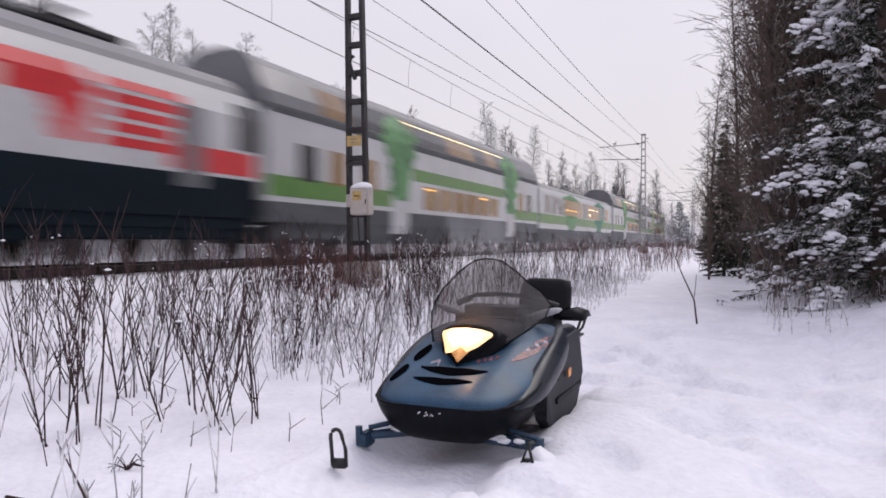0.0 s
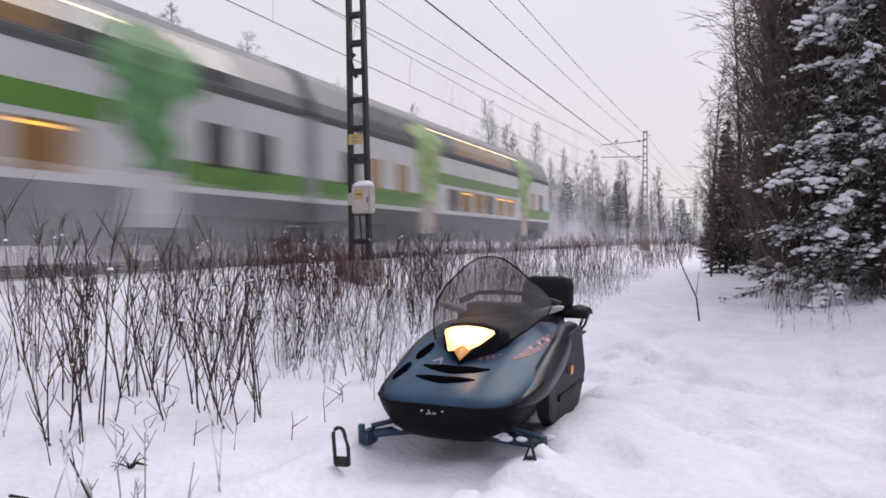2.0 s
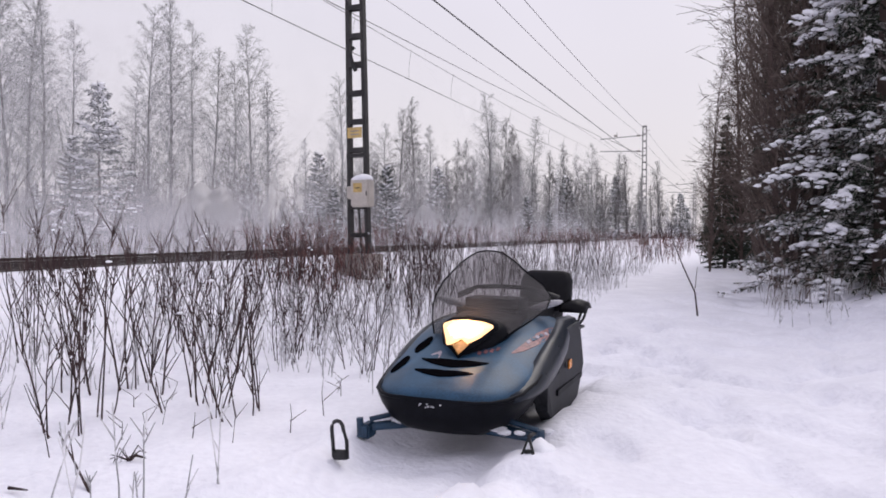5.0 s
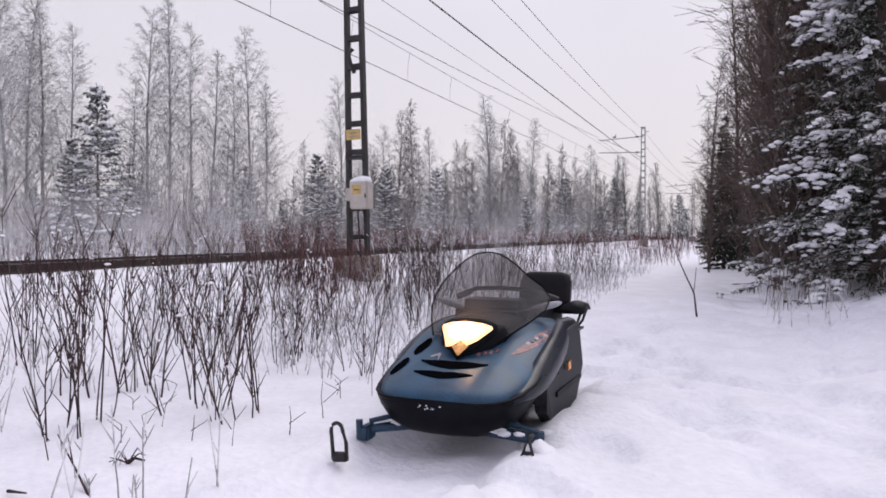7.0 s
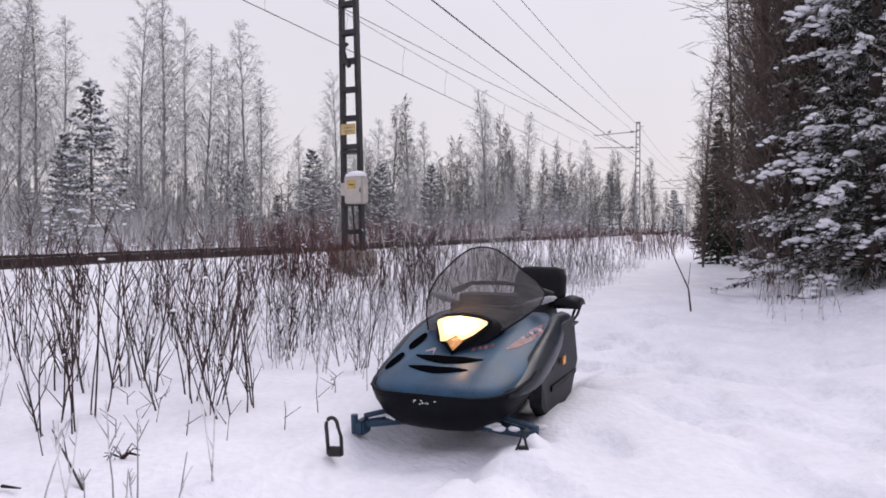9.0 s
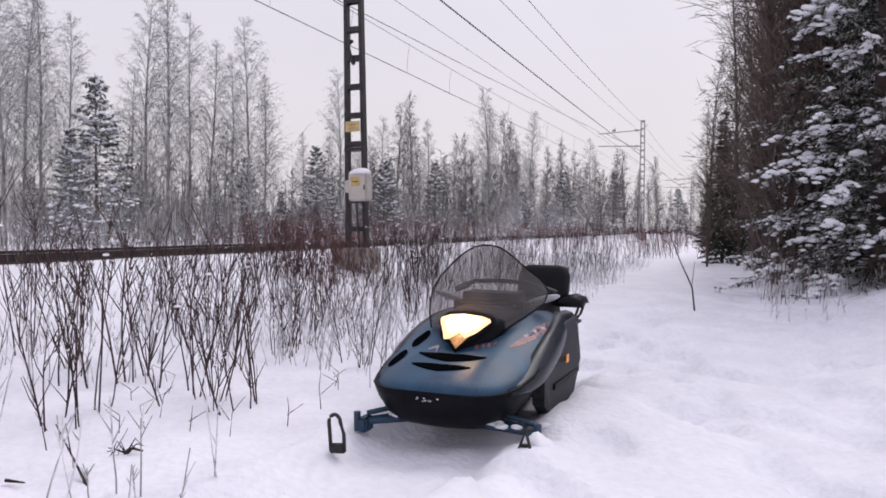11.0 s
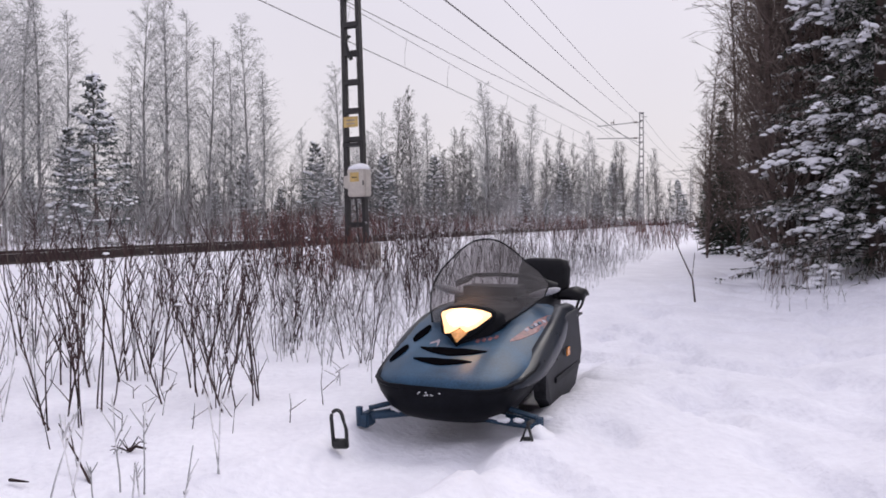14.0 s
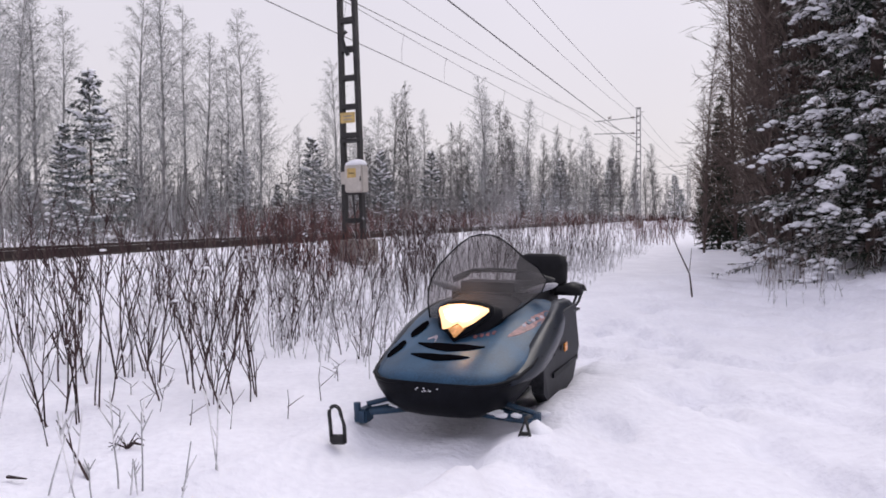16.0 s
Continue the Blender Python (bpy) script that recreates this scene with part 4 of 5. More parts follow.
    for sx in (-1, 1):
        bm = bmesh.new()
        tube(bm, [(sx * 0.27, 1.37, 0.83), (sx * 0.39, 1.44, 0.785)], 0.024, 10)
        part("grip", bm, BLACK, bars, "black rubber grip")
        bm = bmesh.new()
        bmesh.ops.create_icosphere(bm, subdivisions=3, radius=1)
        for v in bm.verts:
            v.co = (sx * 0.36 + v.co.x * 0.12, 1.20 + v.co.y * 0.05, 0.755 + v.co.z * 0.028 + 0.03 * sx * v.co.x)
        part("wind_deflector", bm, GREYTRIM, sled, "pale grey wind deflector", smooth=True)
    # seat, backrest, rack
    bm = bmesh.new()
    rings = []
    for y, w, z0, z1 in ((1.30, 0.14, 0.44, 0.60), (1.38, 0.17, 0.42, 0.66), (1.6, 0.185, 0.42, 0.665), (2.0, 0.20, 0.42, 0.675), (2.3, 0.205, 0.42, 0.70), (2.42, 0.18, 0.44, 0.68)):
        rings.append([(-w, y, z0), (-w * 1.04, y, (z0 + z1) / 2), (-w * 0.94, y, z1 - 0.025), (-w * 0.7, y, z1), (w * 0.7, y, z1), (w * 0.94, y, z1 - 0.025), (w * 1.04, y, (z0 + z1) / 2), (w, y, z0)])
    part("seat", loft(bm, rings), VINYL, sled, "black vinyl two-up seat", smooth=True)
    bm = bmesh.new()
    rings = []
    for z, w, y0, y1 in ((0.62, 0.20, 2.10, 2.24), (0.72, 0.215, 2.12, 2.27), (0.86, 0.215, 2.16, 2.31), (0.925, 0.19, 2.18, 2.31), (0.945, 0.14, 2.20, 2.29)):
        rings.append([(0.09 + x, y, z) for x, y in ((-w, y0 + 0.04), (-w * 0.85, y0), (w * 0.85, y0), (w, y0 + 0.04), (w, y1 - 0.03), (w * 0.85, y1), (-w * 0.85, y1), (-w, y1 - 0.03))])
    part("backrest", loft(bm, rings), VINYL, sled, "black padded backrest", smooth=True)
    bm = bmesh.new()
    rings = [[(0.36 + x, y, z + dz) for x, dz in ((-0.11, 0), (-0.09, 0.05), (0.0, 0.075), (0.08, 0.05), (0.10, 0.0))] for y, z in ((2.02, 0.62), (2.16, 0.645), (2.3, 0.635))]
    part("grab_pad", loft(bm, rings), VINYL, sled, "black padded side armrest", smooth=True)
    bm = bmesh.new()
    for y in (2.06, 2.26):
        tube(bm, [(0.30, y - 0.05, 0.40), (0.40, y, 0.55), (0.43, y + 0.02, 0.65)], 0.011, 6)
    tube(bm, [(0.28, 2.0, 0.43), (0.34, 2.05, 0.45), (0.34, 2.55, 0.45), (-0.28, 2.55, 0.45), (-0.28, 2.0, 0.43)], 0.012, 6)
    part("rack", bm, BLACK, sled, "black tubular luggage rack")
    part("tunnel", boxed(-0.21, 0.21, 1.35, 2.62, 0.20, 0.45, bevel=0.02), BELLY, sled, "black tunnel")
    bm = bmesh.new()
    prism(bm, [(0.85, 0.10), (0.95, 0.0), (2.45, -0.01), (2.65, 0.10), (2.62, 0.28), (2.4, 0.34), (1.0, 0.30)], "x", -0.19, 0.19)
    track = part("drive_track", bm, BLACK, sled, "black rubber drive track")
    for y in np.arange(1.05, 2.45, 0.1):
        part("lug", boxed(-0.19, 0.19, y, y + 0.02, -0.03, 0.0), BLACK, track)
    part("snow_flap", boxed(-0.24, 0.24, 2.64, 2.67, 0.08, 0.42, bevel=0.01), GREYTRIM, sled, "grey rear snow flap")
    make_ski(sled, -1, (-0.46, 0.10, 0.0), (-0.415, -0.36, 0.0), (-0.16, 0.26, 0.09), "loop")
    make_ski(sled, 1, (0.56, 0.26, 0.0), (0.60, -0.10, 0.0), (0.18, 0.26, 0.09), "fork")
    return sled


make_sled()
# added point light above the lit lens, puts the headlamp's orange glow on the windshield
lamp = new("windshield_glow_light", bpy.data.lights.new("windshield_glow_light", "POINT"))
lamp.data.energy, lamp.data.color, lamp.data.shadow_soft_size = 1.6, (1.0, 0.5, 0.2), 0.03
lamp.matrix_world = pose(SLED_O.x, SLED_O.y, 0, 0, 0, SLED_TURN) @ pose(0, 0.535, 0.745)
snow_lump("snow_lump", (0.55, 4.02, 0.02), (0.10, 0.12, 0.09), "rounded lump of loose snow beside the ski", 1)
snow_lump("snow_lump", (0.60, 3.92, 0.0), (0.07, 0.08, 0.06), "rounded lump of loose snow beside the ski", 2)

# ---- snow dust whirled up by the train, and a sheet for distance haze ----


def dust_material(strength, tall=1.0):
    m = bpy.data.materials.new("snow_dust_haze")
    m.use_nodes = True
    n, l = m.node_tree.nodes, m.node_tree.links
    n.clear()
    out, mix, clear, film = n.new("ShaderNodeOutputMaterial"), n.new("ShaderNodeMixShader"), n.new("ShaderNodeBsdfTransparent"), n.new("ShaderNodeBsdfDiffuse")
    film.inputs["Color"].default_value = (0.86, 0.85, 0.88, 1)
    co, part_xyz, puff = n.new("ShaderNodeTexCoord"), n.new("ShaderNodeSeparateXYZ"), n.new("ShaderNodeTexNoise")
    puff.inputs["Scale"].default_value, puff.inputs["Detail"].default_value = 0.22 / tall ** 0.5, 4
    l.new(co.outputs["Object"], puff.inputs["Vector"])
    l.new(co.outputs["Object"], part_xyz.inputs["Vector"])
    # thinner with height; the billows raise and lower the top
    rise = n.new("ShaderNodeMath")
    rise.operation, rise.inputs[1].default_value = "MULTIPLY_ADD", -6.0 * tall
    l.new(puff.outputs["Fac"], rise.inputs[0])
    l.new(part_xyz.outputs["Z"], rise.inputs[2])
    fall = n.new("ShaderNodeMapRange")
    fall.interpolation_type = "SMOOTHSTEP"
    fall.inputs["From Min"].default_value, fall.inputs["From Max"].default_value = -3.4 * tall, 1.6 * tall
    fall.inputs["To Min"].default_value, fall.inputs["To Max"].default_value = strength, 0.0
    l.new(rise.outputs[0], fall.inputs["Value"])
    l.new(fall.outputs["Result"], mix.inputs["Fac"])
    l.new(clear.outputs[0], mix.inputs[1])
    l.new(film.outputs[0], mix.inputs[2])
    l.new(mix.outputs[0], out.inputs["Surface"])
    return m


def dust_curtain(p, s0, s1, top, strength, seed, low=0.6, tall=1.0):
    """One drifting veil along the line, gently waved in plan."""
    n = 60
    verts, faces = [], []
    for i in range(n + 1):
        x = s0 + (s1 - s0) * i / n
        y = 0.7 * math.sin(x * 0.21 + seed) + 0.4 * math.sin(x * 0.53 + 2 * seed)
        for k in range(9):
            z = -0.5 + (top + 0.5) * k / 8
            verts.append((x, y - 0.25 * math.sin(k * 0.4), z))
    for i in range(n):
        for k in range(8):
            faces.append((i * 9 + k, i * 9 + k + 1, (i + 1) * 9 + k + 1, (i + 1) * 9 + k))
    ob = raw("snow_dust_haze", verts, faces, dust_material(strength, tall), smooth=True)
    ob.matrix_basis = track_pose(p, 0, low)
    return tagged(ob, "thin white veil of whirled-up snow dust and haze over the track", "snow dust", "veils of snow dust", "stuff")


DUST = [(dust_curtain(-4.0, -40, 260, 4.8, 0.26, 1.0), -4.0, 1.0, 0.6), (dust_curtain(-6.5, -50, 280, 5.4, 0.32, 2.3), -6.5, 0.85, 0.6), (dust_curtain(-9.0, -60, 300, 5.8, 0.28, 3.9), -9.0, 0.7, 0.6)]
NEAR_DUST = dust_curtain(1.0, 10, 300, 3.0, 0.26, 5.2, -0.6)
# pale sheet added far down the line in place of distance haze
HAZE_SHEETS = [(dust_curtain(-7.5, 38, 300, 7.0, 0.26, 8.8, 0.6, 1.4), -7.5)]
PLUMES = [(dust_curtain(-10.0, -60, 260, 20, 0.48, 6.1, 0.4, 4.0), -10.0), (dust_curtain(-5.5, -60, 260, 11, 0.26, 7.7, 0.4, 2.0), -5.5)]

# ---- trees and bushes ----


class Sticks:
    """Collects tapered three-sided sticks into one mesh."""

    def __init__(self):
        self.v, self.f = [], []

    def stick(self, a, b, r0, r1):
        d = b - a
        u = d.cross(Vector((0.3, 0.9, 0.1)))
        if u.length < 1e-6:
            u = d.cross(Vector((1, 0, 0)))
        u.normalize()
        w = d.normalized().cross(u)
        i = len(self.v)
        for p, r in ((a, r0), (b, r1)):
            for k in (0, 1, 2):
                t = 2.0944 * k
                self.v.append(p + u * (r * math.cos(t)) + w * (r * math.sin(t)))
        for k in (0, 1, 2):
            j = (k + 1) % 3
            self.f.append((i + k, i + j, i + 3 + j, i + 3 + k))

    def limb(self, p, d, length, r0, r1, n, rng, wob=0.12, lift=0.0):
        """A wavering limb; gives back its points."""
        pts = [p.copy()]
        d = d.normalized()
        for k in range(n):
            d = (d + Vector((rng.uniform(-wob, wob), rng.uniform(-wob, wob), rng.uniform(-wob, wob) + lift))).normalized()
            q = pts[-1] + d * (length / n)
            self.stick(pts[-1], q, r0 + (r1 - r0) * k / n, r0 + (r1 - r0) * (k + 1) / n)
            pts.append(q)
        return pts

    def leaf(self, a, b, w, side):
        """A flat needle spray with a bent middle."""
        i = len(self.v)
        m = (a + b) / 2 + Vector((0, 0, -0.12 * w))
        self.v += [a, m + side * w, b, m - side * w]
        self.f += [(i, i + 1, i + 2), (i, i + 2, i + 3)]

    def blob(self, c, rx, ry, rz, turn, rng):
        """A flattened snow pad, lumpy, of 24 faces."""
        i = len(self.v)
        ca, sa = math.cos(turn), math.sin(turn)
        self.v.append(c + Vector((0, 0, rz)))
        for ring, (k, z) in enumerate(((0.75, 0.6), (1.0, -0.05))):
            for j in range(6):
                a = 2 * math.pi * j / 6
                e = rng.uniform(0.75, 1.2)
                x, y = rx * k * e * math.cos(a), ry * k * e * math.sin(a)
                self.v.append(c + Vector((x * ca - y * sa, x * sa + y * ca, rz * z)))
        self.v.append(c + Vector((0, 0, -rz * 0.5)))
        for j in range(6):
            n = (j + 1) % 6
            self.f += [(i, i + 1 + j, i + 1 + n), (i + 1 + j, i + 7 + j, i + 7 + n, i + 1 + n), (i + 7 + j, i + 13, i + 7 + n)]

    def hair(self, a, b, r, rng):
        """A very fine twig, two triangles."""
        d = b - a
        u = d.cross(Vector((rng.uniform(-1, 1), rng.uniform(-1, 1), rng.uniform(-1, 1))))
        u = u.normalized() * r * 1.25
        i = len(self.v)
        self.v += [a - u, a + u, b + u * 0.5, b - u * 0.5]
        self.f.append((i, i + 1, i + 2, i + 3))

    def drift(self, line, w, rng):
        """A lumpy ridge of snow lying along a branch."""
        i0 = len(self.v)
        for e, p in enumerate(line):
            d = line[min(e + 1, 3)] - line[max(e - 1, 0)]
            c = Vector((-d.y, d.x, 0))
            if c.length < 1e-6:
                c = Vector((1, 0, 0))
            c.normalize()
            k = w * (0.55, 1.0, 0.95, 0.45)[e] * rng.uniform(0.7, 1.3)
            self.v += [p - c * k - Vector((0, 0, 0.25 * k)), p - c * k * 0.55 + Vector((0, 0, k * 0.45)), p + c * k * 0.55 + Vector((0, 0, k * 0.5)), p + c * k - Vector((0, 0, 0.25 * k))]
        for e in range(3):
            a, b = i0 + 4 * e, i0 + 4 * e + 4
            for j in range(4):
                n = (j + 1) % 4
                self.f.append((a + j, a + n, b + n, b + j))
        self.f += [(i0, i0 + 1, i0 + 2, i0 + 3), (i0 + 12, i0 + 13, i0 + 14, i0 + 15)]

    def out(self, name, mat, parent=None, label="", smooth=False):
        return raw(name, self.v, self.f, mat, parent, label, smooth)


def grow_birch(trunk, crown, H, rng, foot=Vector((0, 0, 0)), branches=55, subs=6, fine=3, start=0.2, r=0.10, spread_k=0.2, up=0.9, thin=0.008):
    """Trunk with many rising limbs and hanging fine twigs."""
    pts = trunk.limb(foot - Vector((0, 0, 0.3)), Vector((rng.uniform(-0.05, 0.05), rng.uniform(-0.05, 0.05), 1)), H, r, 0.012, 12, rng, 0.035, 0.05)
    for k in range(branches):
        t = start + (0.98 - start) * (k / branches) ** 0.9
        i = min(11, int(t * 12))
        p = pts[i].lerp(pts[i + 1], t * 12 - i)
        a = rng.uniform(0, 6.283)
        tilt = up * rng.uniform(0.7, 1.4)
        L = H * spread_k * 1.1 * (1.07 - t) ** 0.82 * rng.uniform(0.55, 1.2)
        limb = crown.limb(p, Vector((math.cos(a), math.sin(a), tilt)), L, 0.022 * (1.15 - t) + thin, thin, 4, rng, 0.16, 0.03)
        for m in range(subs):
            q0 = rng.randrange(1, 4)
            q = limb[q0].lerp(limb[q0 + 1], rng.random())
            b = a + rng.uniform(-1.5, 1.5)
            way, far = Vector((math.cos(b), math.sin(b), rng.uniform(-0.1, 1.3))).normalized(), L * rng.uniform(0.25, 0.5)
            mid = q + way * far * 0.5
            tw = [q, mid, mid + (way + Vector((rng.uniform(-0.4, 0.4), rng.uniform(-0.4, 0.4), rng.uniform(-0.5, 0.2)))) * far * 0.5]
            crown.hair(tw[0], tw[1], thin, rng)
            crown.hair(tw[1], tw[2], thin * 0.85, rng)
            for n in range(fine):
                c = b + rng.uniform(-1.2, 1.2)
                s = tw[1].lerp(tw[2], rng.random())
                crown.hair(s, s + Vector((math.cos(c), math.sin(c), rng.uniform(-0.9, 0.7))) * L * rng.uniform(0.1, 0.22), thin * 0.75, rng)


def birch(name, H, seed, bark, twig, label, category="birch tree", group="bare trees by the line", **kw):
    rng = random.Random(seed)
    t = thing(name, pose(0, 0, -500), label, category, group)
    trunk, crown = Sticks(), Sticks()
    grow_birch(trunk, crown, H, rng, **kw)
    trunk.out("trunk", bark, t)
    crown.out("crown", twig, t, "fine bare twigs")
    return t


def grow_spruce(trunk, leaf, snow, H, rng, foot=Vector((0, 0, 0)), whorls=22, per=7, sprays=16, width=0.2, low=0.04, pads=4, droop=0.45, leaf_w=0.05, pad=1.0):
    pts = trunk.limb(foot - Vector((0, 0, 0.2)), Vector((0, 0, 1)), H * 0.99, 0.012 * H + 0.02, 0.012, 10, rng, 0.012, 0.1)
    for k in range(whorls):
        t = low + (0.97 - low) * k / whorls
        z = H * t
        R = H * width * (1 - t) ** 0.85 * (0.7 + 0.3 * min(1.0, t / 0.12)) + 0.08
        for j in range(per if t < 0.8 else max(4, per - 3)):
            a = 6.283 * j / per + rng.uniform(-0.4, 0.4) + k
            L = R * rng.uniform(0.55, 1.2)
            sag = droop * rng.uniform(0.55, 1.35)
            d = Vector((math.cos(a), math.sin(a), 0))
            side = Vector((-d.y, d.x, 0))
            base = foot + Vector((0, 0, z + rng.uniform(-0.5, 0.5) * H / whorls))
            curve = []
            for m in range(5):
                u = m / 4
                curve.append(base + d * (L * u) + Vector((0, 0, L * (0.18 * u - sag * u * u * (1.1 - t * 0.6) + 0.14 * u ** 3))))
            for m in range(4):
                leaf.hair(curve[m], curve[m + 1], 0.012 * (1 - m / 5) * (H / 8) ** 0.5 + 0.003, rng)
            for m in range(sprays):
                u = (0.12 + 0.88 * (m + rng.random()) / sprays)
                i = min(3, int(u * 4))
                q = curve[i].lerp(curve[i + 1], u * 4 - i)
                sgn = 1 if m % 2 else -1
                out = (side * sgn * rng.uniform(0.5, 1.1) + d * rng.uniform(0.4, 1.0) + Vector((0, 0, rng.uniform(-0.75, 0.1)))).normalized()
                reach = L * 0.38 * (1.1 - 0.6 * u) * rng.uniform(0.6, 1.2) + 0.05
                nrm = out.cross(Vector((rng.uniform(-1, 1), rng.uniform(-1, 1), rng.uniform(-0.3, 0.3)))).normalized()
                leaf.leaf(q, q + out * reach, leaf_w * (H / 8) ** 0.5 * rng.uniform(0.7, 1.3), nrm)
            for m in range(pads if t < 0.86 else 1):
                if rng.random() < 0.25:
                    continue
                u = 0.25 + 0.6 * (m + rng.random()) / pads
                span = rng.uniform(0.12, 0.3)
                yaw = rng.uniform(-0.7, 0.7) if m % 3 else 0.0
                wide = (0.03 + 0.055 * L) * rng.uniform(0.5, 1.15) * pad * (0.45 if t > 0.86 else 1.0)
                line = []
                for e in range(4):
                    v = min(1.0, u + span * e / 3)
                    i = min(3, int(v * 4))
                    line.append(curve[i].lerp(curve[i + 1], v * 4 - i) + side * (v - u) * L * yaw + side * 0.1 * L * yaw - Vector((0, 0, abs(yaw) * (v - u) * L * 0.5)))
                snow.drift(line, wide, rng)


def grow_full_spruce(trunk, leaf, rime, snow, H, rng, whorls=30, per=10, lets=12, sprays=8, width=0.19, low=0.03, droop=0.4, fine=0.012, rimed=0.4, load=0.5, pad=1.0, spray_k=1.0, lumps=3):
    """Branches carry side branchlets with hanging sprays; snow lies in lumps on the branchlets."""
    trunk.limb(Vector((0, 0, -0.2)), Vector((0, 0, 1)), H * 0.99, 0.012 * H + 0.02, 0.012, 10, rng, 0.012, 0.1)
    k8 = (H / 8) ** 0.5
    for k in range(whorls):
        t = low + (0.96 - low) * (k + rng.random() * 0.6) / whorls
        R = H * width * (1 - t) ** 0.92 + 0.05
        n = per if t < 0.75 else max(5, per - 3)
        for j in range(n):
            a = 6.283 * j / n + rng.uniform(-0.45, 0.45) + k * 1.3
            L = R * rng.uniform(0.6, 1.18)
            sag = droop * rng.uniform(0.4, 1.3) * (1.15 - t)
            heavy = load if rng.random() < 0.42 else load * 0.12
            d = Vector((math.cos(a), math.sin(a), 0))
            side = Vector((-d.y, d.x, 0))
            base = Vector((0, 0, H * t + rng.uniform(-0.4, 0.4) * H / whorls))
            tip_up = 0.16 + 0.5 * smooth(0.55, 1.0, t)
            curve = [base + d * (L * u) + Vector((0, 0, L * (tip_up * u - sag * u * u + 0.18 * u ** 3))) for u in (0, 0.25, 0.5, 0.75, 1.0)]
            for m in range(4):
                leaf.hair(curve[m], curve[m + 1], 0.012 * (1 - m / 5) * k8 + 0.003, rng)
            for m in range(lets):
                u = 0.2 + 0.8 * (m + rng.random()) / lets
                i = min(3, int(u * 4))
                q = curve[i].lerp(curve[i + 1], u * 4 - i)
                sgn = 1 if m % 2 else -1
                way = (side * sgn * rng.uniform(0.5, 1.0) * (1.15 - u) + d * rng.uniform(0.5, 0.9) + Vector((0, 0, rng.uniform(-0.35, 0.12)))).normalized()
                reach = L * 0.42 * (1.15 - 0.75 * u) * rng.uniform(0.6, 1.15) + 0.06
                e = q + way * reach
                leaf.hair(q, e, 0.004 * k8, rng)
                for h in range(sprays):
                    v = (h + rng.random()) / sprays
                    c = q.lerp(e, v)
                    o = (way * rng.uniform(0.1, 0.9) + Vector((rng.uniform(-0.7, 0.7), rng.uniform(-0.7, 0.7), rng.uniform(-0.95, 0.12)))).normalized()
                    nrm = o.cross(Vector((rng.uniform(-1, 1), rng.uniform(-1, 1), rng.uniform(-0.5, 0.5)))).normalized()
                    where = rime if rng.random() < rimed * (0.5 + 0.7 * u) else leaf
                    where.leaf(c, c + o * rng.uniform(0.05, 0.13) * k8 * spray_k, fine * k8 * rng.uniform(0.7, 1.4), nrm)
                if u > 0.3 and rng.random() < heavy:
                    size = rng.uniform(0.5, 1.0) * pad * k8
                    for h in range(lumps):
                        c = q.lerp(e, 0.25 + 0.3 * h + rng.uniform(-0.12, 0.12)) + Vector((rng.uniform(-0.02, 0.02), rng.uniform(-0.02, 0.02), 0.01 - 0.02 * h * size))
                        w = size * rng.uniform(0.55, 1.0) * (1 - 0.22 * h)
                        snow.blob(c, 0.085 * w + 0.01, 0.06 * w + 0.01, 0.042 * w + 0.006, rng.uniform(0, 6.28), rng)


def spruce(name, H, seed, needle, label, group="spruces by the line", **kw):
    rng = random.Random(seed)
    t = thing(name, pose(0, 0, -500), label, "spruce tree", group)
    trunk, leaf, rime, snow = Sticks(), Sticks(), Sticks(), Sticks()
    if "lets" in kw:
        grow_full_spruce(trunk, leaf, rime, snow, H, rng, **kw)
        rime.out("rimed_sprays", NEEDLE_GREY, t, "needle sprays grey with rime")
    else:
        grow_spruce(trunk, leaf, snow, H, rng, **kw)
    trunk.out("trunk", BARK, t)
    leaf.out("crown", needle, t, "drooping needle branches")
    tagged(snow.out("snow_load", CLUMP, t, "snow pads on the branches", smooth=True), kind="stuff")
    return t


def place(src, X, Y, scale, turn, first):
    m = pose(X, Y, ground_height(X, Y) - 0.05, 0, 0, turn) @ Matrix.Scale(scale, 4)
    if src.name not in first:
        first.add(src.name)
        src.matrix_basis = m
        return src
    return copy_thing(src, m)


USED = set()


def at(px, Z):
    """Ground place straight along the picture column px at depth Z."""
    return (px - 784) / 1300 * Z, Z


BIRCHES = [birch("birch_tree", 14.0, 11 + k, BIRCH, FROST_HAZE, "tall bare birch with frosted twigs, paled as by haze, beyond the railway", branches=104, subs=9, fine=4, start=(0.2, 0.1, 0.26, 0.06)[k], spread_k=(0.23, 0.25, 0.2, 0.25)[k], up=(1.5, 1.3, 1.7, 1.2)[k], thin=0.0066, r=0.12) for k in range(4)]
DENSE = [birch("bare_tree", 14.0, 18 + k, BIRCH, FARTWIG, "dense grey-brown leafless tree beyond the railway", branches=104, subs=8, fine=3, start=(0.05, 0.12)[k], spread_k=(0.24, 0.2)[k], up=(1.7, 2.0)[k], thin=0.0105, r=0.12) for k in range(2)]
FROSTED = [spruce("spruce_tree", 8.0, 31 + k, NEEDLE_FROST, "snow-laden spruce standing beyond the railway", whorls=22, per=8, lets=6, sprays=5, width=0.27, low=0.04, droop=0.36, fine=0.034, rimed=0.2, load=0.9, pad=2.6, spray_k=1.8, lumps=1) for k in range(2)]
rng = random.Random(77)
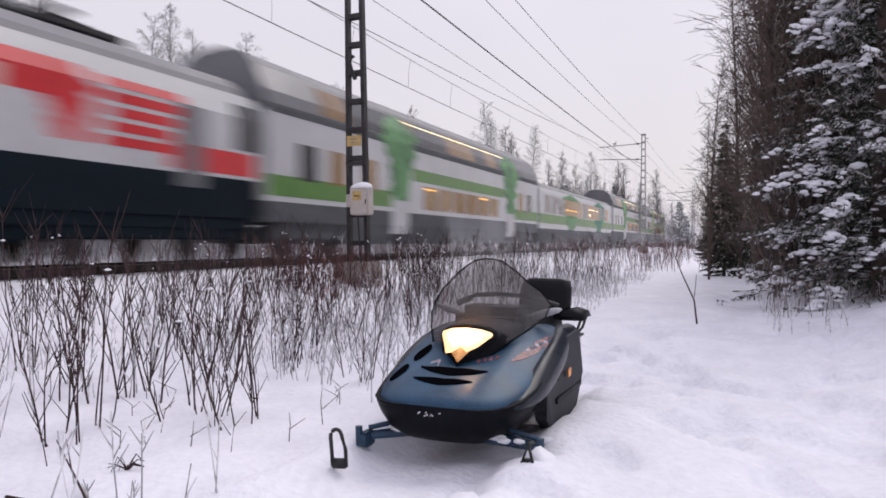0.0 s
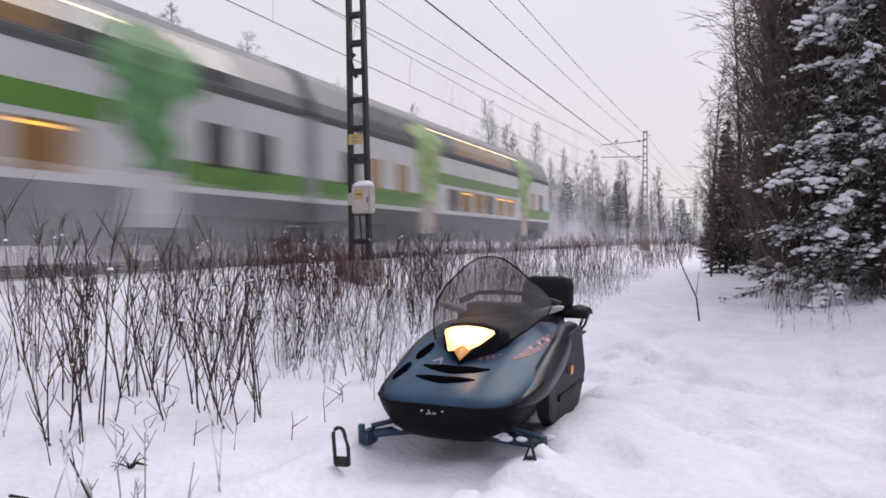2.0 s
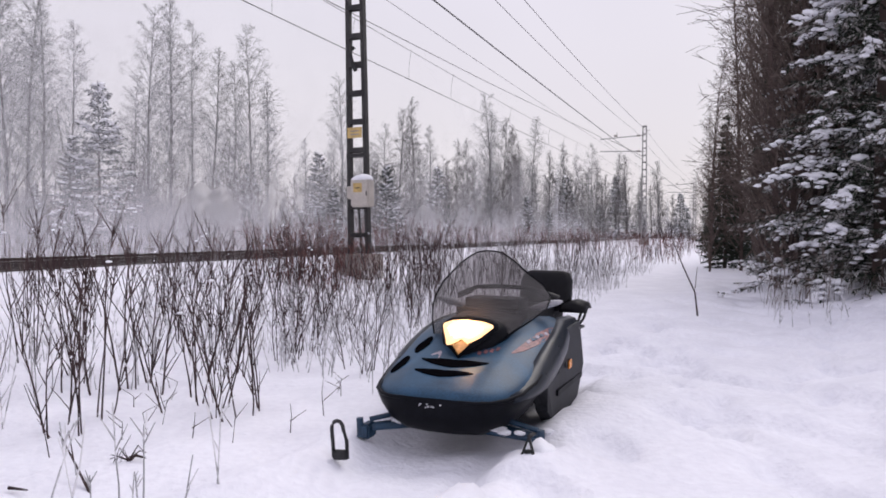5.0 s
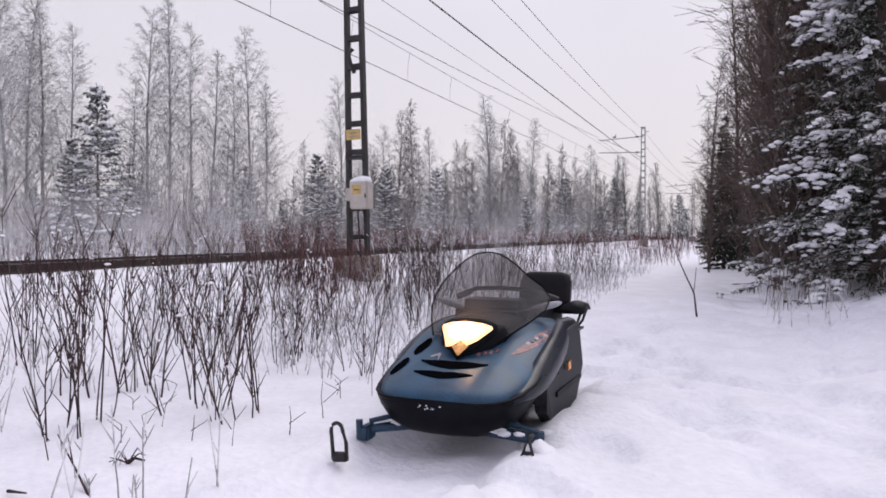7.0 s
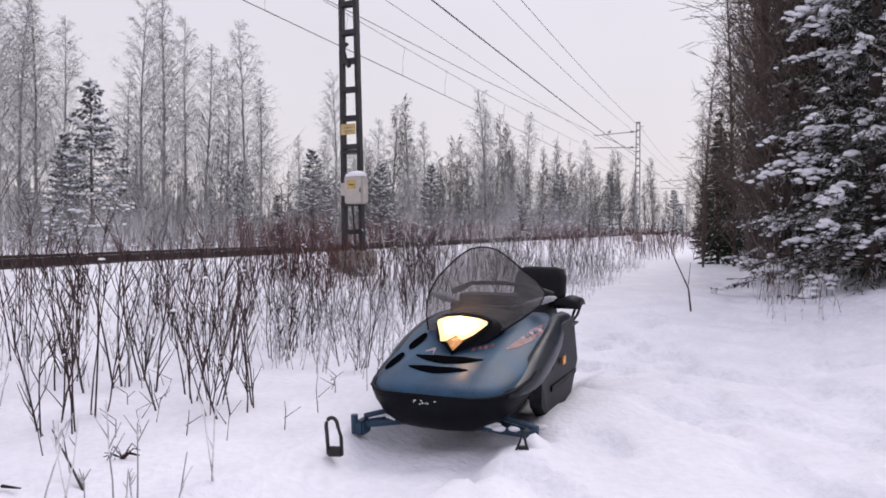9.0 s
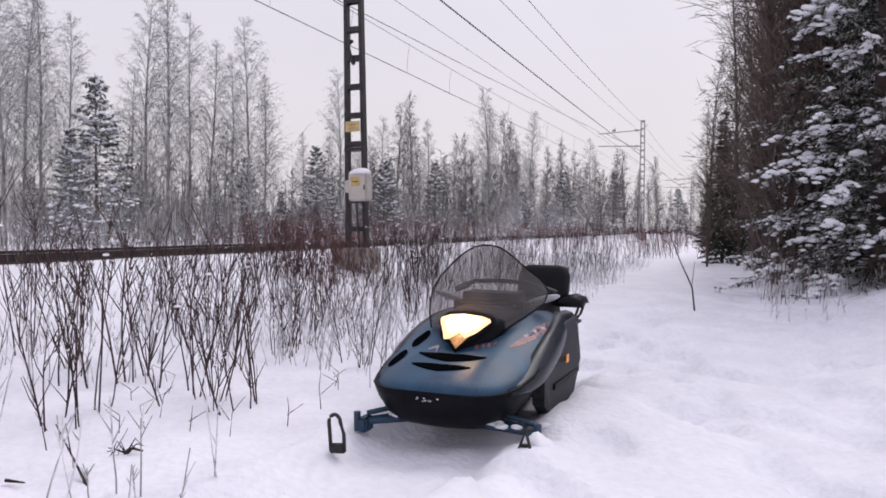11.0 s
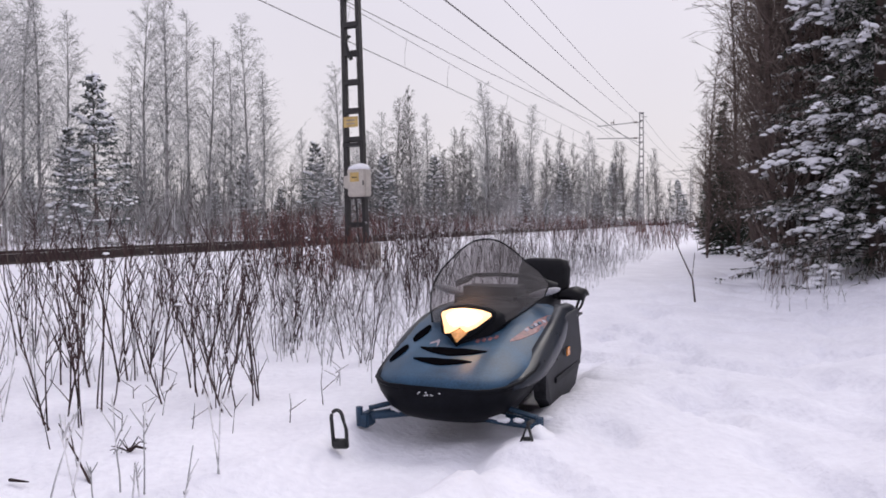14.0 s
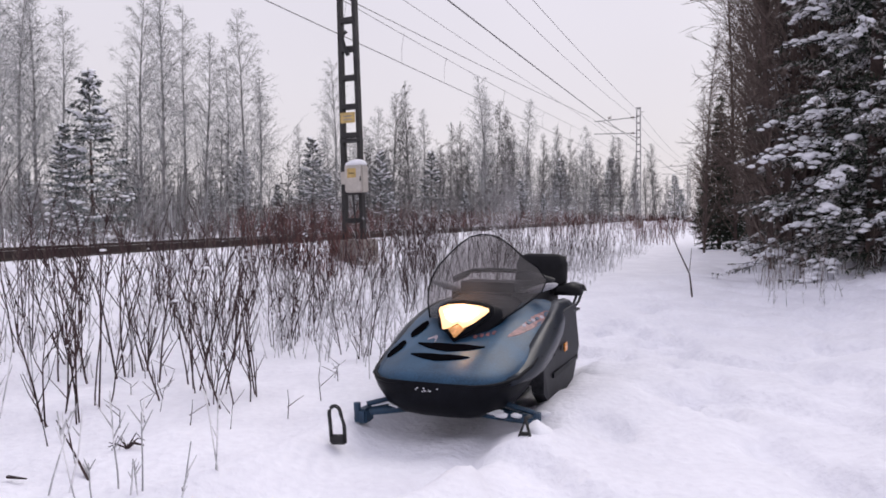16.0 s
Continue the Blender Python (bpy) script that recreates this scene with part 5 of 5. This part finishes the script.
for k, (px, top, Z) in enumerate(((15, -110, 33), (45, -60, 36), (80, -10, 38), (-20, -60, 34), (120, 40, 46), (262, -5, 41), (298, -45, 37), (330, 10, 43), (372, 85, 40), (446, 30, 38), (470, 120, 44), (230, 105, 50), (410, 110, 50),
                                   (604, 130, 44), (540, 230, 54), (672, 200, 58), (700, 190, 60), (730, 168, 60), (760, 205, 64), (805, 215, 64), (842, 235, 70), (868, 160, 64), (882, 150, 66), (900, 185, 70), (935, 205, 72), (968, 240, 78), (1010, 270, 86), (1040, 242, 88), (1065, 280, 92), (1105, 290, 98), (1135, 300, 104), (1165, 305, 110), (655, 250, 66), (745, 250, 70), (785, 245, 76), (825, 215, 70), (858, 200, 74), (915, 225, 80), (950, 255, 84), (985, 265, 90), (1022, 275, 95), (1052, 265, 92), (1085, 300, 100), (1150, 315, 108), (1185, 325, 116), (580, 250, 60), (635, 260, 62), (1205, 335, 128), (1225, 345, 135), (1243, 340, 140), (1258, 335, 145))):
    X, Y = at(px + 5, Z)
    H = 1.25 + Z * (416 - top) / 1300 - 0.4
    place(BIRCHES[k % 4] if px < 690 or k % 3 == 0 else DENSE[k % 2], X, Y, H / 14.0, rng.uniform(0, 360), USED)
for k, (px, top, Z) in enumerate(((176, 132, 28), (128, 235, 36), (562, 235, 46), (590, 290, 40), (682, 262, 44), (440, 225, 42), (500, 330, 42), (385, 300, 46), (772, 268, 60), (640, 330, 52), (1000, 288, 88), (1088, 272, 94), (1202, 328, 118), (1215, 345, 122), (930, 330, 70), (700, 335, 50), (60, 300, 40), (1060, 340, 90), (1130, 345, 100), (970, 350, 75), (830, 350, 62))):
    X, Y = at(px + 5, Z)
    H = 1.25 + Z * (416 - top) / 1300 - 0.4
    place(FROSTED[k % 2], X, Y, H / 8.0, rng.uniform(0, 360), USED)


for k in range(13):
    px, Z = 880 + 24 * k + rng.uniform(-9, 9), rng.uniform(78, 104)
    X, Y = at(px, Z)
    place(DENSE[k % 2], X, Y, (0.85 + Z * (416 - rng.uniform(205, 275) - 0.12 * (px - 880)) / 1300) / 14.0, rng.uniform(0, 360), USED)
for k in range(6):
    px, Z = rng.uniform(-20, 1210), rng.uniform(40, 100)
    X, Y = at(px, Z)
    if (Vector((X, Y, 0)) - TA).dot(TN) < -10:
        place(FROSTED[k % 2], X, Y, rng.uniform(2.5, 5.0) / 8.0, rng.uniform(0, 360), USED)


def far_woods():
    """The thicket behind the single trees."""
    rng = random.Random(4)
    sticks = Sticks()
    for k in range(350):
        Z = rng.uniform(40, 125)
        px = rng.uniform(-60, 1240)
        X, Y = at(px, Z)
        q = (Vector((X, Y, 0)) - TA).dot(TN)
        if q > -9:
            continue
        H = rng.uniform(2.0, 5.5) if k % 4 else rng.uniform(5, 9)
        H *= 0.75 + 0.25 * (Z / 80)
        if px > 600 and k % 2:
            H = rng.uniform(5.5, 10.0) * Z / 80
        grow_birch(sticks, sticks, H, rng, Vector((X, Y, 0.3)), 24, 5, 2, 0.04, 0.06, 0.27, 0.9, 0.018)
    return tagged(sticks.out("far_woods", FARTWIG), "grey frosted thicket of bare young trees", "woods", kind="stuff")


def line_brush(name, p0, p1, s0, s1, count, h0, h1, mat, label, seed, r=0.008, edge=None):
    """Upright stems in a belt along the line."""
    rng = random.Random(seed)
    st = Sticks()
    for k in range(count):
        p, s = rng.uniform(p0, p1), s0 + (s1 - s0) * rng.random() ** 1.4
        v = on_track(p, s)
        if noise.noise((v.x * 0.35, v.y * 0.35, 7.0)) < -0.25:
            continue
        base = Vector((v.x, v.y, ground_height(v.x, v.y) - 0.04))
        H = rng.uniform(h0, h1)
        pts = st.limb(base, Vector((rng.uniform(-0.2, 0.2), rng.uniform(-0.2, 0.2), 1)), H, r * rng.uniform(0.7, 1.3), 0.003, 4, rng, 0.08, 0.03)
        for m in range(rng.randrange(2, 6)):
            q = pts[rng.randrange(1, 4)].lerp(pts[4], rng.random() * 0.7)
            a = rng.uniform(0, 6.28)
            st.stick(q, q + Vector((math.cos(a) * 0.6, math.sin(a) * 0.6, 1)) * H * rng.uniform(0.12, 0.3), 0.0045, 0.002)
    return tagged(st.out(name, mat), label, "brush", kind="stuff")


far_woods()
line_brush("far_brush", -9.0, -3.6, 9, 130, 1900, 0.6, 1.6, REDSTEM, "red-brown leafless brush along the far side of the track", 21, 0.010)
line_brush("low_brush", -9.0, -3.6, -22, 9, 480, 0.35, 1.0, STEM, "dark leafless brush along the far side of the track", 45, 0.008)
line_brush("red_brush", -8.5, -3.4, 7, 16, 210, 0.6, 1.5, REDSTEM, "dense red-brown leafless brush behind the mast", 41, 0.009)
line_brush("mid_brush", 0.8, 7.4, 6, 60, 520, 0.4, 0.95, STEM, "red-brown leafless brush standing in the snow by the track", 22, 0.008)
line_brush("frosted_brush", 1.5, 7.7, -1, 50, 650, 0.4, 0.95, HOAR, "pale frosted stems standing in the snow by the track", 25, 0.007)
line_brush("track_weeds", -0.3, 1.2, -14, 40, 500, 0.3, 0.8, TWIG, "short dry weeds along the rail", 23, 0.006)
line_brush("far_thicket", -34.0, -9.0, -10, 150, 2600, 1.0, 3.2, FROST_HAZE, "grey frosted and hazed thicket of young growth beyond the railway", 31, 0.016)
line_brush("dark_thicket", -32.0, -9.0, -12, 150, 2500, 1.8, 6.0, FARTWIG, "grey-brown leafless saplings beyond the railway", 32, 0.018)
line_brush("mast_brush", 2.3, 4.1, -4.0, -0.6, 150, 0.4, 1.0, REDSTEM, "red-brown leafless brush round the mast footing", 33, 0.007)
line_brush("frosted_weeds", 4.3, 8.2, -12.5, 3, 1000, 0.15, 0.6, HOAR, "pale frosted weeds between the willow shoots", 34, 0.005)
line_brush("end_thicket", -2.5, 13.5, 78, 118, 800, 0.9, 2.6, STEM, "dark leafless thicket closing the far end of the trail", 35, 0.02)
line_brush("trackside_brush", 1.0, 8.2, 16, 78, 620, 0.6, 1.3, REDSTEM, "red-brown leafless brush standing in the snow by the track", 36, 0.010)
line_brush("verge_brush", 8.9, 10.4, 18, 70, 260, 0.4, 1.2, TWIG, "dark dry brush along the edge of the trail", 24, 0.008)


def frosted_grass():
    rng = random.Random(9)
    st = Sticks()
    for k in range(2600):
        p, s = rng.uniform(4.2, 8.0), rng.uniform(-8.5, 10)
        v = on_track(p, s)
        if noise.noise((v.x * 0.5, v.y * 0.5, 2.0)) < 0.0 or v.y < 5:
            continue
        base = Vector((v.x, v.y, ground_height(v.x, v.y) - 0.03))
        st.limb(base, Vector((rng.uniform(-0.5, 0.5), rng.uniform(-0.5, 0.5), 1)), rng.uniform(0.25, 0.7), 0.004, 0.0025, 3, rng, 0.3, -0.08)
    return tagged(st.out("frosted_grass", HOAR), "pale frosted dry grass bent over the snow", "grass", kind="stuff")


frosted_grass()


def willow(seed, H, stems, lean):
    rng = random.Random(seed)
    w = thing("willow_bush", pose(0, 0, -500), "dark leafless willow shoots standing in the snow", "bush", "willow bushes by the track")
    sn = Sticks()
    for k in range(stems):
        st = Sticks()
        a = rng.uniform(0, 6.28)
        o = Vector((math.cos(a), math.sin(a), 0)) * rng.uniform(0.02, 0.32)
        h = H * rng.uniform(0.55, 1.1)
        pts = st.limb(o - Vector((0, 0, 0.06)), Vector((o.x * 0.9 + rng.uniform(-lean, lean), o.y * 0.9 + rng.uniform(-lean, lean), 1)), h, rng.uniform(0.005, 0.0095), 0.003, 6, rng, 0.08, 0.03)
        for m in range(rng.randrange(4, 9)):
            i = rng.randrange(1, 6)
            q = pts[i].lerp(pts[i + 1], rng.random())
            b = rng.uniform(0, 6.28)
            tw = st.limb(q, Vector((math.cos(b) * 0.55, math.sin(b) * 0.55, 1)), h * rng.uniform(0.12, 0.36), 0.005, 0.002, 2, rng, 0.15, 0.04)
            if rng.random() < 0.03:
                sn.blob(tw[1], 0.022, 0.016, 0.012, b, rng)
        if rng.random() < 0.14:
            sn.blob(pts[rng.randrange(3, 6)], 0.026, 0.02, 0.014, a, rng)
        st.out("shoot", STEM, w)
    if sn.v:
        tagged(sn.out("snow_tuft", CLUMP, w, "little tufts of snow", smooth=True), kind="stuff")
    return w


WILLOWS = [willow(50 + k, (1.55, 1.35, 1.2, 1.45, 1.0, 1.3)[k], (9, 7, 8, 10, 6, 8)[k], 0.2) for k in range(6)]
rng = random.Random(3)
count, taken = 0, []
while count < 98:
    p, s = 7.5 - 5.6 * rng.random() ** 1.25, -14.5 + 20 * rng.random() ** 1.1
    v = on_track(p, s)
    if v.y < 3.9 or v.x > -0.25 * v.y + 1.2 and v.y < 9 or v.x < -0.68 * v.y - 0.5:
        continue
    if v.y < 4.4 or v.y < 5.6 and rng.random() < 0.2 or v.y < 7 and rng.random() < 0.1:
        continue
    if v.x > -0.17 * v.y and rng.random() < 0.5:
        continue
    if any((v - o).length < 0.42 for o in taken) and rng.random() < 0.93:
        continue
    taken.append(v)
    k = rng.uniform(0.75, 1.15) * (0.9 if p < 4 else 1.0)
    place(WILLOWS[rng.randrange(6)], v.x, v.y, k, rng.uniform(0, 360), USED)
    count += 1


def twig_thing(name, points, r, label, extra=()):
    bm = tube(bmesh.new(), points, r, 6, r * 0.4)
    for pts, rr in extra:
        tube(bm, pts, rr, 5, rr * 0.5)
    ob = part(name, bm, STEM, None)
    return tagged(ob, label, "twig", "single twigs")


def gz(x, y, z=0.0):
    return (x, y, ground_height(x, y) + z)


# single twigs that lean out of the snow
twig_thing("bent_twig", [gz(3.97, 11.3, -0.1), gz(3.95, 11.4, 0.35), gz(3.85, 11.7, 0.75), gz(3.78, 12.0, 1.15)], 0.016, "thin bent sapling leaning beside the trail", [([gz(3.95, 11.4, 0.4), gz(4.0, 11.45, 0.75)], 0.007)])
twig_thing("fallen_twig", [gz(-1.68, 3.52, -0.02), gz(-1.85, 3.72, 0.06), gz(-2.09, 4.0, 0.17)], 0.008, "dark broken twig sticking out of the snow", [([gz(-1.9, 3.78, 0.09), gz(-1.96, 3.85, 0.22)], 0.004)])
twig_thing("fallen_twig", [gz(-2.1, 3.55, 0.02), gz(-1.98, 3.5, 0.03)], 0.009, "dark broken twig sticking out of the snow")
tuft = [([gz(-1.70, 3.98, 0.0), gz(-1.70 + 0.06 * math.cos(0.5 * k), 3.98, 0.05 + 0.03 * math.sin(1.7 * k)), gz(-1.70 + 0.10 * math.cos(0.5 * k), 3.97, 0.02 + 0.03 * math.sin(0.9 * k + 1))], 0.0045) for k in range(8)]
twig_thing("heather_tuft", [gz(-1.72, 3.98, -0.02), gz(-1.66, 3.97, 0.03), gz(-1.6, 3.96, 0.02)], 0.012, "dark tuft of dead heather in the snow", tuft)
for k in range(16):
    x, y = rng.uniform(-2.3, -0.6), rng.uniform(4.1, 6.2)
    h = rng.uniform(0.12, 0.3)
    twig_thing("small_twig", [gz(x, y, -0.03), gz(x + rng.uniform(-0.06, 0.06), y, h * 0.6), gz(x + rng.uniform(-0.12, 0.12), y, h)], 0.0035, "small dry twig poking through the snow", [([gz(x, y, h * 0.4), gz(x + rng.uniform(-0.12, 0.12), y, h * 0.8)], 0.003)])

# ---- the wood beside the trail ----
DARKTREES = [birch("bare_tree", 12.0, 91 + k, BARK, TWIG, "tall brown leafless tree in the wood beside the trail", "bare tree", "trees of the trail wood", branches=90, subs=7, fine=3, start=0.05, spread_k=0.15, up=1.5, r=0.075, thin=0.006) for k in range(3)]
NEARSPRUCE = [spruce("large_spruce", 12.0, 61 + k, NEEDLE, "large dark spruce heavy with snow beside the trail", "large spruces beside the trail", whorls=31, per=11, lets=11, sprays=12, width=0.17, low=0.02, droop=0.42, fine=0.012, rimed=0.62, load=0.55, pad=1.75) for k in range(2)]
DARKSPRUCE = spruce("slim_spruce", 8.0, 71, NEEDLE, "slim dark spruce at the edge of the wood", "slim spruces at the wood edge", whorls=40, per=9, sprays=20, width=0.16, low=0.03, pads=1, droop=0.4, pad=0.4, leaf_w=0.025)
for k, (X, Y, s) in enumerate(((8.0, 13.3, 1.05), (9.5, 14.6, 1.1), (9.3, 12.4, 1.0), (9.4, 17.3, 0.9))):
    place(NEARSPRUCE[k % 2], X, Y, s, 77 * k, USED)
for px, Z, s in ((1286, 27, 0.74), (1350, 33, 1.0), (1310, 36, 0.85), (1430, 24, 1.1), (1262, 50, 0.9)):
    X, Y = at(px, Z)
    place(DARKSPRUCE, X, Y, s, X * 50, USED)
rng = random.Random(12)
for k in range(26):
    Z = rng.uniform(15.5, 38)
    px = (1292 if Z < 24 else 1258) + 175 * rng.random() ** 1.3 + 60 * (Z < 19)
    X, Y = at(px, Z)
    place(DARKTREES[k % 3], X, Y, min(1.15, 0.5 + (px - 1255) / 130) * rng.uniform(0.85, 1.1), rng.uniform(0, 360), USED)
for k in range(8):
    Z = rng.uniform(38, 75)
    X, Y = at(rng.uniform(1250, 1420), Z)
    place(DARKTREES[k % 3], X, Y, rng.uniform(0.7, 1.0), rng.uniform(0, 360), USED)
line_brush("rimed_undergrowth", 10.9, 13.2, -4, 45, 700, 0.2, 0.6, HOAR, "pale frosted weeds along the edge of the wood", 44, 0.005)
line_brush("wood_brush", 11.0, 15.5, -2, 50, 1100, 0.25, 1.1, TWIG, "dark leafless undergrowth in the trail wood", 28, 0.007)
line_brush("deep_wood", 14.0, 24.0, 0, 60, 700, 2.0, 6.5, BARK, "dense dark stems deep in the trail wood", 29, 0.03)


def motions():
    for vehicle, s in TRAIN:
        walk(vehicle, [(t, track_pose(-1.6, s - SPEED * t, TRAIN_Z)) for t in (0.0, 4.0, 8.0, 12.0, 16.0)])
    # the dust drifts after the train and settles
    for veil, p, rate, low in DUST:
        walk(veil, [(t, track_pose(p, -drift, low - sink * rate)) for t, drift, sink in ((0.0, 0.0, 0.0), (2.5, 4.0, 0.0), (3.5, 6.0, 0.7), (5.0, 8.0, 1.9), (7.0, 9.5, 2.7), (9.0, 10.5, 3.2), (12.0, 11.5, 3.7), (16.0, 12.5, 4.2))])
    walk(NEAR_DUST, [(t, track_pose(1.2, -drift, -0.6 - sink)) for t, drift, sink in ((0.0, 0, 0.0), (0.5, 18, 0.0), (1.0, 34, 0.0), (2.5, 46, 0.0), (3.2, 50, 0.3), (4.2, 54, 1.1), (6.0, 57, 2.0), (10.0, 60, 3.4), (16.0, 62, 4.6))])
    # far along the line a thin haze lingers
    for veil, p in HAZE_SHEETS:
        walk(veil, [(t, track_pose(p, 0, 0.6 - sink)) for t, sink in ((0.0, 0.0), (4.0, 0.3), (8.0, 0.8), (12.0, 1.3), (16.0, 1.7))])
    # the tall plume follows the last coach, then sinks
    for veil, p in PLUMES:
        walk(veil, [(t, track_pose(p, s, 0.4 - sink)) for t, s, sink in ((0.0, 166, 0.0), (1.0, 127, 0.0), (2.0, 88, 0.0), (2.6, 64, 0.0), (3.0, 49, 0.3), (3.5, 34, 1.6), (4.0, 24, 3.2), (5.0, 12, 5.5), (7.0, 4, 9.0), (9.0, 0, 12.0), (12.0, -2, 15.0), (16.0, -3, 18.0))])


motions()
